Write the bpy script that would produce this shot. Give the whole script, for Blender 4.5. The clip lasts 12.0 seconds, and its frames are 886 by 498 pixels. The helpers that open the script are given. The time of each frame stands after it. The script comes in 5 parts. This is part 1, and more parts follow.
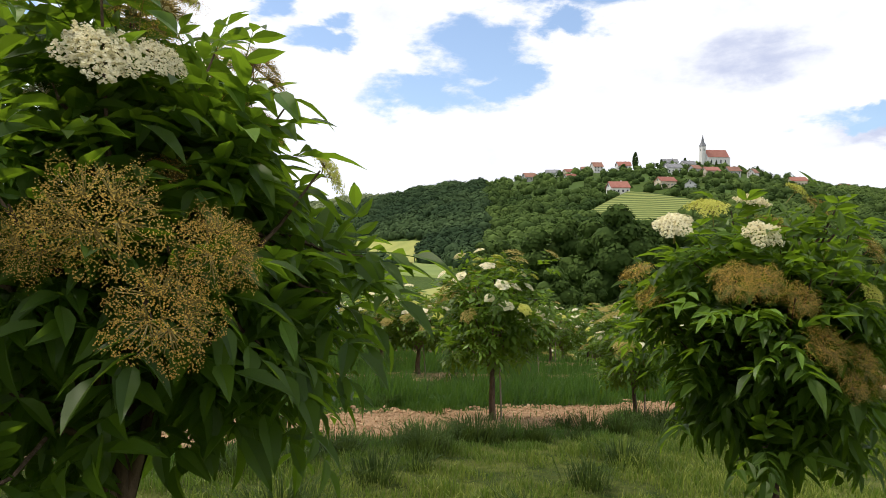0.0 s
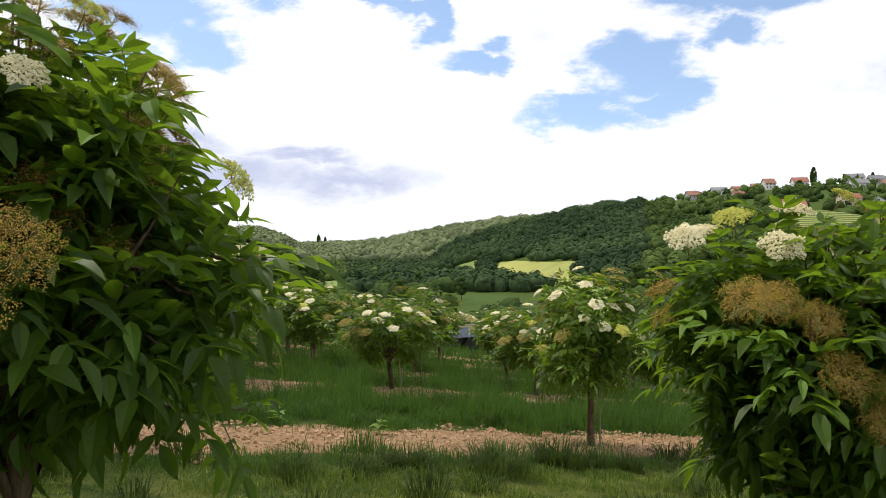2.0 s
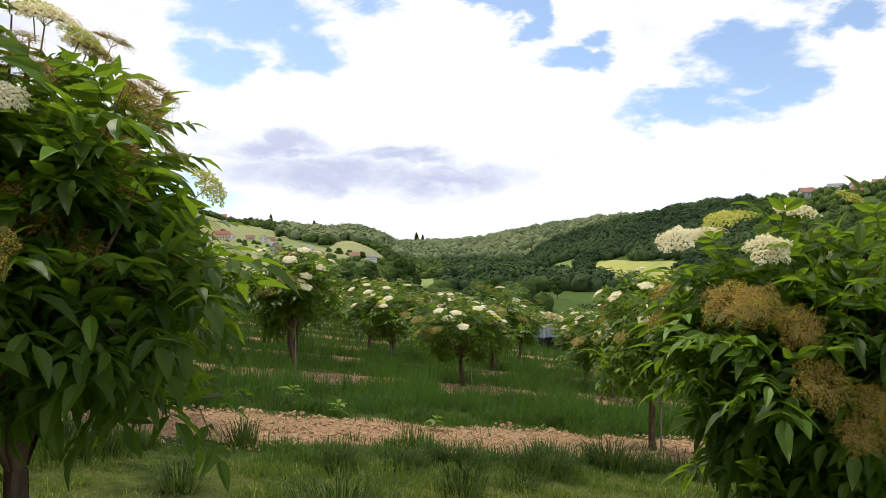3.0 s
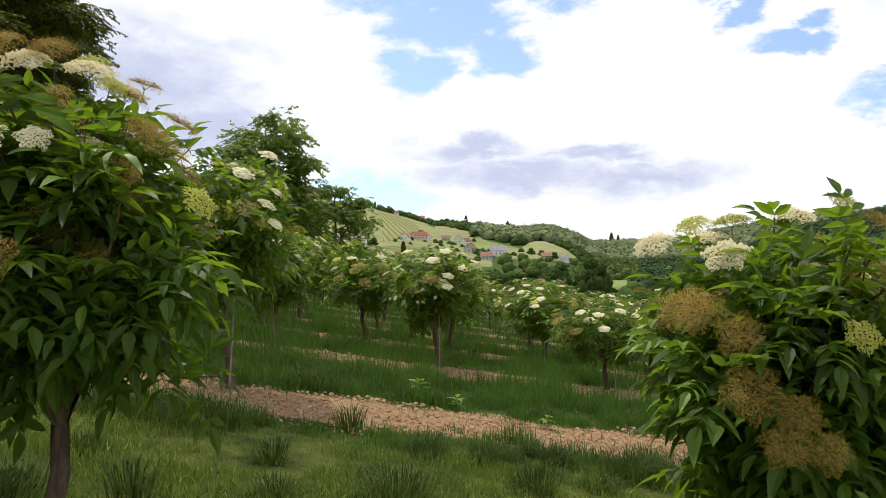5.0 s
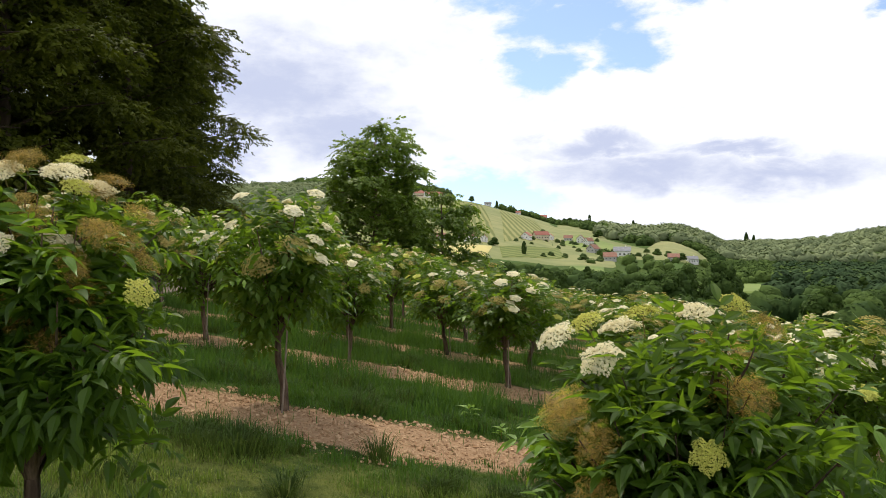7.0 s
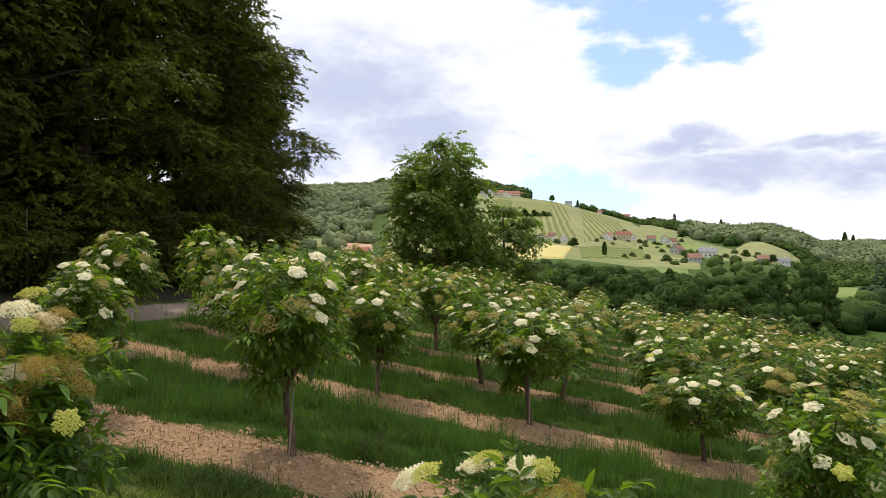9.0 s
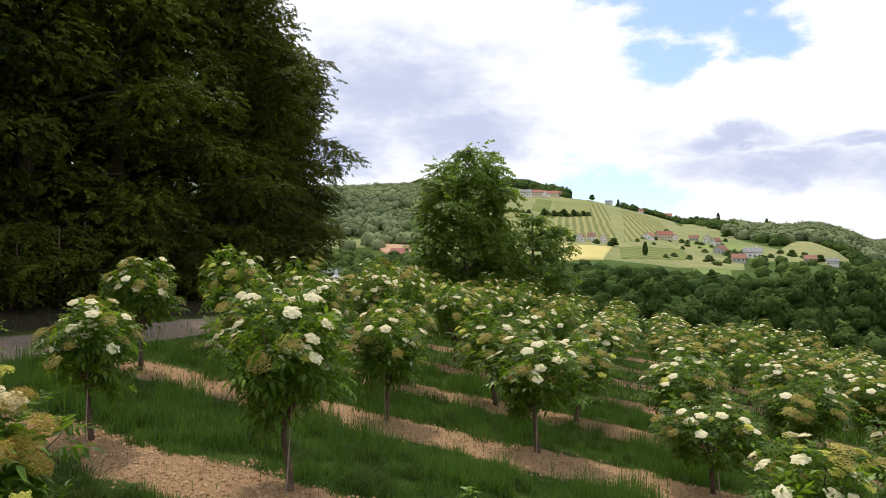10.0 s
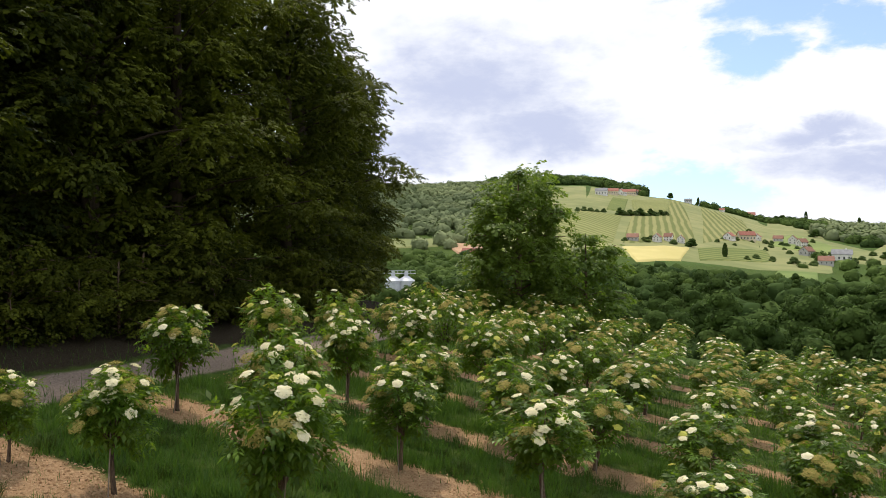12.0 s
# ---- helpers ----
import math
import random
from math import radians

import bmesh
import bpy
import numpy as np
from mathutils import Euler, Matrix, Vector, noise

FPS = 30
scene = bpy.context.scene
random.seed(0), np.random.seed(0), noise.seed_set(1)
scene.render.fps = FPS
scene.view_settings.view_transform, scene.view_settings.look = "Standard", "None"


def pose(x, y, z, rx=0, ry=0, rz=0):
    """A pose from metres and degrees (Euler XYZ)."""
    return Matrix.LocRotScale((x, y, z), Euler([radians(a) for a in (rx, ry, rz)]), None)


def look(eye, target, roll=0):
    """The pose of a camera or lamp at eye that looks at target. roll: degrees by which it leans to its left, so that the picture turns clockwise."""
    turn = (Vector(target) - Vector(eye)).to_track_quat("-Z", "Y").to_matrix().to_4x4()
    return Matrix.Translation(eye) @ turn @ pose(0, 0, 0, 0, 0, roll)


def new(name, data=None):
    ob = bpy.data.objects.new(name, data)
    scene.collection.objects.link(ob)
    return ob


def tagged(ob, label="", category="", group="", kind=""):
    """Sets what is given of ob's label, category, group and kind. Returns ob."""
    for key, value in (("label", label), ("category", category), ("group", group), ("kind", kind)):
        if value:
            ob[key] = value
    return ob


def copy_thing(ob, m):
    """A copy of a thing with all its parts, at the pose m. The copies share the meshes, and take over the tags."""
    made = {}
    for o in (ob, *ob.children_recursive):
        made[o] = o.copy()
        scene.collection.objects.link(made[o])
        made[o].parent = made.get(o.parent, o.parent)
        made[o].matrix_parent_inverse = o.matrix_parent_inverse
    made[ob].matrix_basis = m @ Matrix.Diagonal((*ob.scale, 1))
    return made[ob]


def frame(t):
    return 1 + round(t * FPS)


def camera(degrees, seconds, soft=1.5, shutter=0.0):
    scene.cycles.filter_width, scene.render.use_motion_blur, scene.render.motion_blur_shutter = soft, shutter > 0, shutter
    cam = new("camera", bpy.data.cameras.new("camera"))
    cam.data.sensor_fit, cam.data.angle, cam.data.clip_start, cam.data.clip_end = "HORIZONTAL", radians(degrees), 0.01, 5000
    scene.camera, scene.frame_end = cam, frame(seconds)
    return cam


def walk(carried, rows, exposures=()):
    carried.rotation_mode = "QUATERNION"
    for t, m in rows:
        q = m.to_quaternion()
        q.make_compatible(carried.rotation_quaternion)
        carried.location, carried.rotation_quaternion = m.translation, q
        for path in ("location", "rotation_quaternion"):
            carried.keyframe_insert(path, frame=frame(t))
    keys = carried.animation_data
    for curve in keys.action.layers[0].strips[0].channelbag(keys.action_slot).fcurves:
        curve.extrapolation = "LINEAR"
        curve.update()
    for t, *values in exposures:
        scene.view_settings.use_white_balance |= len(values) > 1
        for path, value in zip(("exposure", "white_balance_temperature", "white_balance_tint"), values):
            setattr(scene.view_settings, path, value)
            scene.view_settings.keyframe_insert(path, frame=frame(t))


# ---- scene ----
cam = camera(63.1, 12.0, soft=0.6)
# Seconds; eye x, y, z; yaw, pitch, roll.
ROWS = [
    (0.0, 0.077, -0.060, 2.209, 0.33, -1.93, 0.54),
    (0.5, 0.259, -0.012, 2.216, 1.89, -0.64, 0.65),
    (1.0, 0.443, 0.055, 2.196, 4.97, -0.25, 0.64),
    (1.5, 0.665, 0.084, 2.187, 8.83, -0.23, 0.67),
    (2.0, 0.917, 0.139, 2.152, 12.66, -0.21, 0.43),
    (2.5, 1.187, 0.138, 2.166, 16.49, -0.33, 0.25),
    (3.0, 1.460, 0.164, 2.167, 20.35, -0.30, 0.16),
    (5.0, 2.533, 0.374, 2.188, 35.63, -0.24, 0.12),
    (5.5, 2.754, 0.500, 2.255, 39.05, -0.25, -0.01),
    (6.0, 3.002, 0.631, 2.314, 42.07, -0.24, 0.06),
    (6.5, 3.240, 0.758, 2.456, 43.74, -0.29, -0.14),
    (7.0, 3.489, 0.901, 2.650, 45.32, -0.33, -0.23),
    (9.0, 4.602, 1.493, 3.514, 51.68, -0.45, -0.38),
    (9.5, 4.877, 1.724, 3.818, 53.26, -0.48, -0.41),
    (10.0, 5.076, 1.980, 4.111, 54.80, -0.49, -0.27),
    (10.5, 5.364, 2.185, 4.411, 56.30, -0.52, -0.23),
    (11.0, 5.642, 2.398, 4.744, 57.75, -0.59, -0.35),
    (11.5, 5.924, 2.631, 5.082, 59.22, -0.65, -0.47),
    (12.0, 6.219, 2.879, 5.477, 60.68, -0.74, -0.60),
]
walk(cam, [(t, pose(x, y, z, 90 + pitch, roll, yaw)) for t, x, y, z, yaw, pitch, roll in ROWS], exposures=[(0.0, -0.1), (12.0, -0.1)])

# ---- world, sun ----
SUN_ELEVATION, SUN_AZIMUTH = 63.0, 72.0  # azimuth counted to the left of the y axis


def sun_direction():
    e, a = radians(SUN_ELEVATION), radians(SUN_AZIMUTH)
    return Vector((-math.sin(a) * math.cos(e), math.cos(a) * math.cos(e), math.sin(e)))


sun_data = bpy.data.lights.new("sun", "SUN")
sun_data.energy, sun_data.angle, sun_data.color = 3.3, radians(3.0), (1.0, 0.92, 0.78)
sun = new("sun", sun_data)
sun.matrix_world = look((0, 0, 60), Vector((0, 0, 60)) - sun_direction())


class Nodes:
    """Short hand for a node tree."""

    def __init__(self, tree):
        self.tree = tree

    def add(self, kind, inputs=(), **settings):
        node = self.tree.nodes.new(kind)
        for key, value in settings.items():
            setattr(node, key, value)
        for key, value in dict(inputs).items():
            socket = node.inputs[key]
            if isinstance(value, bpy.types.NodeSocket):
                self.tree.links.new(value, socket)
            else:
                socket.default_value = value
        return node

    def math(self, op, a, b=0.0, clamp=False):
        return self.add("ShaderNodeMath", {0: a, 1: b}, operation=op, use_clamp=clamp).outputs[0]

    def ramp(self, value, low, high):
        node = self.add("ShaderNodeMapRange", {0: value, 1: low, 2: high}, interpolation_type="SMOOTHSTEP")
        return node.outputs[0]

    def noise(self, vector, scale, detail=4.0, rough=0.55, distortion=0.0):
        node = self.add("ShaderNodeTexNoise", {"Vector": vector, "Scale": scale, "Detail": detail, "Roughness": rough, "Distortion": distortion})
        return node.outputs[0]

    def mix(self, factor, a, b, blend="MIX"):
        node = self.add("ShaderNodeMix", data_type="RGBA", blend_type=blend)
        for socket, value in ((node.inputs[0], factor), (node.inputs[6], a), (node.inputs[7], b)):
            if isinstance(value, bpy.types.NodeSocket):
                self.tree.links.new(value, socket)
            else:
                socket.default_value = (*value, 1) if isinstance(value, tuple) and len(value) == 3 else value
        return node.outputs[2]

    def link(self, a, b):
        self.tree.links.new(a, b)


# Gaps of blue between the clouds: azimuth, elevation, half width, half height in degrees.
GAPS = [(36.5, 19.8, 9.5, 2.4), (34.0, 17.2, 6.0, 3.0), (37.6, 13.9, 3.3, 2.0), (31.0, 15.2, 4.2, 2.0), (26.5, 19.2, 4.0, 2.0), (13.5, 17.6, 1.6, 2.6), (9.8, 14.6, 3.0, 1.1), (-2.3, 13.3, 4.4, 3.0), (1.2, 10.3, 5.6, 1.7), (-5.0, 11.2, 3.0, 1.6),
        (-11.5, 18.6, 9.5, 2.1), (-9.0, 15.6, 3.0, 1.2), (15.5, 18.6, 3.0, 1.0), (-31.0, 7.3, 5.0, 0.9), (42.0, 3.8, 6.5, 2.3), (-70, 30, 22, 14), (110, 35, 25, 15), (20, 55, 30, 12), (180, 30, 30, 14)]
# Grey undersides of the clouds.
SHADES = [(59.0, 12.0, 8.5, 5.0), (53.0, 8.6, 7.5, 2.6), (63.0, 7.5, 6.0, 2.5), (29.5, 5.6, 8.5, 1.8), (33.5, 7.7, 6.0, 1.0), (21.0, 5.2, 8.0, 1.5), (24.0, 7.3, 5.0, 0.8), (-23.5, 11.6, 4.5, 1.9), (-32.0, 6.3, 5.0, 1.2), (95.0, 15.0, 15.0, 9.0)]

world = bpy.data.worlds.new("sky")
scene.world = world
world.use_nodes = True
world.node_tree.nodes.clear()
w = Nodes(world.node_tree)
ray = w.add("ShaderNodeTexCoord").outputs["Generated"]
axes = w.add("ShaderNodeSeparateXYZ", {0: ray}).outputs
azimuth = w.math("MULTIPLY", w.math("ARCTAN2", w.math("MULTIPLY", axes[0], -1.0), axes[1]), 180 / math.pi)
elevation = w.math("MULTIPLY", w.math("ARCSINE", axes[2]), 180 / math.pi)
stretched = w.add("ShaderNodeVectorMath", {0: ray, 1: (1.0, 1.0, 2.2)}, operation="MULTIPLY").outputs[0]
broad = w.noise(stretched, 5.0, 7.0, 0.58, 0.3)
fine = w.noise(stretched, 20.0, 7.0, 0.62)
# Billowing outlines: the places of gaps and undersides wander by up to two degrees.
azimuth = w.math("ADD", azimuth, w.math("MULTIPLY", w.math("SUBTRACT", w.noise(stretched, 9.0, 5.0, 0.6), 0.5), 9.0))
elevation = w.math("ADD", elevation, w.math("MULTIPLY", w.math("SUBTRACT", w.noise(stretched, 11.0, 5.0, 0.6, 0.4), 0.5), 4.5))


def blob_field(spots):
    total = 0.0
    for az, el, wide, high in spots:
        dx = w.math("DIVIDE", w.math("SUBTRACT", azimuth, az), wide)
        dy = w.math("DIVIDE", w.math("SUBTRACT", elevation, el), high)
        far = w.math("SQRT", w.math("ADD", w.math("MULTIPLY", dx, dx), w.math("MULTIPLY", dy, dy)))
        near = w.math("MULTIPLY", w.math("SUBTRACT", 1.15, far), 1.25)
        total = near if total == 0.0 else w.math("MAXIMUM", total, near)
    return total


ragged = w.math("MULTIPLY", w.math("SUBTRACT", broad, 0.5), 1.3)
ragged = w.math("ADD", ragged, w.math("MULTIPLY", w.math("SUBTRACT", fine, 0.5), 1.5))
blue_part = w.ramp(w.math("ADD", blob_field(GAPS), ragged), 0.0, 0.75)
shade_part = w.ramp(w.math("ADD", w.math("MAXIMUM", blob_field(SHADES), -0.2), w.math("MULTIPLY", ragged, 0.9)), -0.3, 1.25)
raised = w.add("ShaderNodeVectorMath", {0: ray, 1: (0.0, 0.0, 0.07)}, operation="ADD").outputs[0]
nishita = w.add("ShaderNodeTexSky", {"Vector": raised}, sky_type="NISHITA", sun_disc=False, sun_elevation=radians(SUN_ELEVATION), sun_rotation=radians(-SUN_AZIMUTH), air_density=1.0, dust_density=0.6)
blue = w.add("ShaderNodeVectorMath", {0: nishita.outputs[0], "Scale": 0.2}, operation="SCALE").outputs[0]
cloud = w.mix(shade_part, (1.14, 1.16, 1.22), (0.66, 0.72, 0.94))
sky_colour = w.mix(w.math("MULTIPLY", blue_part, 0.95), cloud, blue)
w.add("ShaderNodeOutputWorld", {0: w.add("ShaderNodeBackground", {0: sky_colour, 1: 1.0}).outputs[0]})


# ---- materials ----
def shader(name, build, rough=0.8, specular=0.3):
    """A Principled material; build(n, where, bsdf) returns the colour and, perhaps, a height for the bump."""
    material = bpy.data.materials.new(name)
    material.use_nodes = True
    material.node_tree.nodes.clear()
    n = Nodes(material.node_tree)
    where = n.add("ShaderNodeTexCoord").outputs["Object"]
    bsdf = n.add("ShaderNodeBsdfPrincipled", {"Roughness": rough, "Specular IOR Level": specular})
    colour, *height = build(n, where, bsdf)
    n.link(colour, bsdf.inputs["Base Color"])
    if height:
        bump = n.add("ShaderNodeBump", {"Height": height[0], "Strength": height[1], "Distance": height[2]})
        n.link(bump.outputs[0], bsdf.inputs["Normal"])
    out = n.add("ShaderNodeOutputMaterial", {0: bsdf.outputs[0]})
    return material, n, bsdf, out


def leaf_material(name, dark, light, back, see=0.3, rough=0.5, specular=0.35, spread=1.0, single=0.6, patchy=0.5, stand_size=0.0):
    """Leaves that vary from piece to piece and let some light through. stand_size: metres over which woods change their tone."""

    def build(n, where, bsdf):
        island = n.add("ShaderNodeNewGeometry").outputs["Random Per Island"]
        piece = n.add("ShaderNodeObjectInfo").outputs["Random"]
        grain = n.noise(where, 9.0 * spread, 3.0)
        tone = n.math("ADD", n.math("MULTIPLY", island, single), n.math("MULTIPLY", n.ramp(grain, 0.3, 0.7) if patchy > 0.6 else grain, patchy))
        tone = n.math("ADD", tone, n.math("MULTIPLY", n.math("SUBTRACT", piece, 0.5), 0.35), clamp=True)
        if stand_size:
            broad = n.noise(where, 1.0 / stand_size, 3.0, 0.6)
            tone = n.math("ADD", n.math("MULTIPLY", tone, 0.6), n.math("MULTIPLY", n.ramp(broad, 0.32, 0.72), 0.75), clamp=True)
        return (n.mix(tone, dark, light), )

    material, n, bsdf, out = shader(name, build, rough, specular)
    through_light = n.add("ShaderNodeBsdfTranslucent", {0: (*back, 1)})
    mixed = n.add("ShaderNodeMixShader", {0: see, 1: bsdf.outputs[0], 2: through_light.outputs[0]})
    n.link(mixed.outputs[0], out.inputs[0])
    return material


def mottled(name, dark, light, scale, rough=0.85, bump=0.4, depth=0.02, specular=0.25, stretch=(1, 1, 1)):
    def build(n, where, bsdf):
        spot = n.add("ShaderNodeVectorMath", {0: where, 1: stretch}, operation="MULTIPLY").outputs[0]
        wide = n.noise(spot, scale * 0.25, 3.0)
        grain = n.noise(spot, scale, 6.0, 0.65)
        piece = n.add("ShaderNodeObjectInfo").outputs["Random"]
        tone = n.math("ADD", n.math("MULTIPLY", wide, 0.5), n.math("MULTIPLY", grain, 0.6))
        tone = n.math("ADD", tone, n.math("MULTIPLY", n.math("SUBTRACT", piece, 0.5), 0.2))
        return n.mix(n.ramp(tone, 0.3, 0.8), dark, light), grain, bump, depth

    return shader(name, build, rough, specular)[0]


ROW_TURN = 39.0  # direction of the planted rows
ROW_X, ROW_Y = math.cos(radians(ROW_TURN)), math.sin(radians(ROW_TURN))


def ground_material():
    def build(n, where, bsdf):
        axes = n.add("ShaderNodeSeparateXYZ", {0: where}).outputs
        along = n.math("ADD", n.math("MULTIPLY", axes[0], ROW_X), n.math("MULTIPLY", axes[1], ROW_Y))
        across = n.math("ADD", n.math("MULTIPLY", axes[0], -ROW_Y), n.math("MULTIPLY", axes[1], ROW_X))
        wander = n.math("MULTIPLY", n.math("SUBTRACT", n.noise(where, 0.9, 5.0), 0.5), 1.1)
        first = n.math("ABSOLUTE", n.math("SUBTRACT", across, 7.75))
        rest = n.math("ABSOLUTE", n.math("SUBTRACT", n.math("FLOORED_MODULO", n.math("SUBTRACT", across, 10.93), 4.15), 2.075))
        beyond = n.math("GREATER_THAN", across, 10.9)
        off = n.math("ADD", n.math("MULTIPLY", rest, beyond), n.math("MULTIPLY", first, n.math("SUBTRACT", 1.0, beyond)))
        strip = n.ramp(n.math("ADD", n.math("ADD", off, wander), n.math("MULTIPLY", n.ramp(across, 13.0, 20.0), 0.14)), 0.98, 0.72)
        patchy = n.ramp(n.noise(where, 1.3, 4.0), 0.63, 0.7)
        near_row = n.math("MULTIPLY", n.ramp(n.math("ABSOLUTE", n.math("SUBTRACT", across, 2.6)), 1.9, 0.8), patchy)
        strip = n.math("MAXIMUM", strip, near_row)
        inside = n.math("MULTIPLY", n.ramp(along, -8.0, -7.2), n.ramp(across, 44.5, 43.0))
        soil_part = n.math("MULTIPLY", strip, inside)
        grain = n.noise(where, 14.0, 8.0, 0.7)
        broad = n.noise(where, 1.6, 4.0)
        soil = n.mix(n.ramp(grain, 0.25, 0.75), (0.28, 0.165, 0.087), (0.56, 0.375, 0.222))
        soil = n.mix(n.ramp(broad, 0.35, 0.7), soil, n.mix(0.5, soil, (0.4, 0.25, 0.14)))
        green = n.mix(n.ramp(n.noise(where, 2.2, 6.0), 0.3, 0.75), (0.022, 0.045, 0.007), (0.085, 0.12, 0.018))
        green = n.mix(n.ramp(n.noise(where, 0.02, 5.0), 0.35, 0.7), green, (0.06, 0.105, 0.022))
        track = n.math("MULTIPLY", n.ramp(n.math("ABSOLUTE", n.math("ADD", along, n.math("ADD", 9.6, n.math("MULTIPLY", wander, 0.5)))), 1.2, 0.9), n.ramp(across, 46.0, 40.0))
        gravel = n.mix(n.ramp(grain, 0.3, 0.7), (0.2, 0.155, 0.125), (0.36, 0.285, 0.23))
        turf = n.mix(n.ramp(n.noise(where, 2.6, 6.0, 0.65), 0.3, 0.72), (0.04, 0.068, 0.012), (0.16, 0.175, 0.04))
        green = n.mix(n.ramp(across, 7.0, 5.8), green, turf)
        # Leaf litter under the wood, with the trees' shade put into its dark brown.
        shaded_litter = n.mix(n.ramp(grain, 0.3, 0.7), (0.02, 0.016, 0.01), (0.06, 0.047, 0.028))
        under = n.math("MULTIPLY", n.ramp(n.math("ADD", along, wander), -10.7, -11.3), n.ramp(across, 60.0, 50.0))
        green = n.mix(under, green, shaded_litter)
        colour = n.mix(soil_part, green, soil)
        colour = n.mix(track, colour, gravel)
        return colour, n.noise(where, 9.0, 9.0, 0.75), 0.9, 0.12

    return shader("ground_grass_and_soil", build, 0.95, 0.1)[0]


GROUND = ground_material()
ELDER_LEAF = leaf_material("elder_leaf", (0.014, 0.036, 0.0042), (0.068, 0.122, 0.013), (0.27, 0.44, 0.022), 0.38, 0.5, 0.24)
ELDER_FRESH = leaf_material("elder_fresh_leaf", (0.055, 0.12, 0.011), (0.15, 0.26, 0.024), (0.26, 0.42, 0.025), 0.28, 0.45, 0.28)
BARK = mottled("elder_bark", (0.055, 0.036, 0.024), (0.2, 0.138, 0.092), 30.0, 0.9, 0.8, 0.02, 0.2, (1, 1, 0.25))
WOOD_BARK = mottled("dark_wood_bark", (0.022, 0.017, 0.012), (0.075, 0.056, 0.04), 12.0, 0.95, 0.8, 0.03, 0.1, (1, 1, 0.25))
STAKE = mottled("weathered_stake_wood", (0.15, 0.115, 0.085), (0.34, 0.28, 0.22), 40.0, 0.85, 0.4, 0.005, 0.2, (1, 1, 0.15))
WHITE_BLOOM = leaf_material("white_bloom", (0.82, 0.75, 0.48), (0.94, 0.90, 0.69), (0.88, 0.82, 0.55), 0.3, 0.7, 0.2)
LIME_BLOOM = leaf_material("greenish_yellow_bloom", (0.42, 0.44, 0.07), (0.72, 0.70, 0.17), (0.55, 0.55, 0.1), 0.25, 0.7, 0.2)
SPENT_BLOOM = leaf_material("spent_ochre_bloom", (0.23, 0.185, 0.045), (0.46, 0.39, 0.12), (0.34, 0.29, 0.07), 0.25, 0.8, 0.15)
SPENT_NEAR = leaf_material("faded_golden_bloom", (0.36, 0.215, 0.042), (0.80, 0.56, 0.14), (0.62, 0.44, 0.09), 0.35, 0.8, 0.1)
STALK = leaf_material("flower_stalk", (0.2, 0.16, 0.04), (0.36, 0.28, 0.075), (0.2, 0.18, 0.05), 0.1, 0.6)


def grass_material():
    """Short yellowish turf beside the path, and lush dark grass between the planted rows."""
    def build(n, where, bsdf):
        axes = n.add("ShaderNodeSeparateXYZ", {0: where}).outputs
        across = n.math("ADD", n.math("MULTIPLY", axes[0], -ROW_Y), n.math("MULTIPLY", axes[1], ROW_X))
        island = n.add("ShaderNodeNewGeometry").outputs["Random Per Island"]
        patches = n.ramp(n.noise(where, 1.1, 4.0, 0.6), 0.36, 0.64)
        clumps = n.ramp(n.noise(where, 4.5, 3.0), 0.35, 0.65)
        tone = n.math("ADD", n.math("MULTIPLY", island, 0.5), n.math("ADD", n.math("MULTIPLY", patches, 0.4), n.math("MULTIPLY", clumps, 0.2)), clamp=True)
        turf = n.mix(tone, (0.036, 0.078, 0.011), (0.29, 0.31, 0.055))
        lush = n.mix(tone, (0.009, 0.036, 0.0075), (0.068, 0.142, 0.02))
        return (n.mix(n.ramp(n.math("ADD", across, n.math("MULTIPLY", patches, 0.8)), 7.0, 5.6), lush, turf), )

    material, n, bsdf, out = shader("grass_blades", build, 0.55, 0.2)
    through_light = n.add("ShaderNodeBsdfTranslucent", {0: (0.15, 0.28, 0.03, 1)})
    n.link(n.add("ShaderNodeMixShader", {0: 0.28, 1: bsdf.outputs[0], 2: through_light.outputs[0]}).outputs[0], out.inputs[0])
    return material


GRASS = grass_material()
# Sunlit olive tips and black shaded gaps are put into this leaf colour.
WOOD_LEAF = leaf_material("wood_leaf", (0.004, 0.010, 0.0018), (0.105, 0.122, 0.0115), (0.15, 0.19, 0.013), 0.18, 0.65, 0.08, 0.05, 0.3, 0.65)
WALNUT_LEAF = leaf_material("walnut_leaf", (0.03, 0.066, 0.009), (0.15, 0.215, 0.028), (0.24, 0.37, 0.03), 0.38, 0.5, 0.3, 0.15)
FOREST = leaf_material("forest_crowns", (0.013, 0.032, 0.010), (0.105, 0.155, 0.038), (0.1, 0.2, 0.03), 0.05, 0.9, 0.05, 0.012, 0.3, 0.6, 60.0)
# Far crowns paler and greyer: the haze of distance is put into their colour.
FAR_FOREST = leaf_material("haze_tinted_far_forest", (0.1, 0.132, 0.07), (0.225, 0.26, 0.128), (0.1, 0.2, 0.03), 0.04, 0.9, 0.05, 0.01, 0.3, 0.6, 90.0)
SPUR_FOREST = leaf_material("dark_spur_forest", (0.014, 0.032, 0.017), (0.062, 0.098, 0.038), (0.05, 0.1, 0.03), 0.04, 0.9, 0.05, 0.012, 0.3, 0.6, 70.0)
BELT_LEAF = leaf_material("valley_tree_leaf", (0.015, 0.036, 0.009), (0.085, 0.13, 0.026), (0.1, 0.2, 0.03), 0.12, 0.8, 0.08, 0.05, 0.4, 0.6, 30.0)
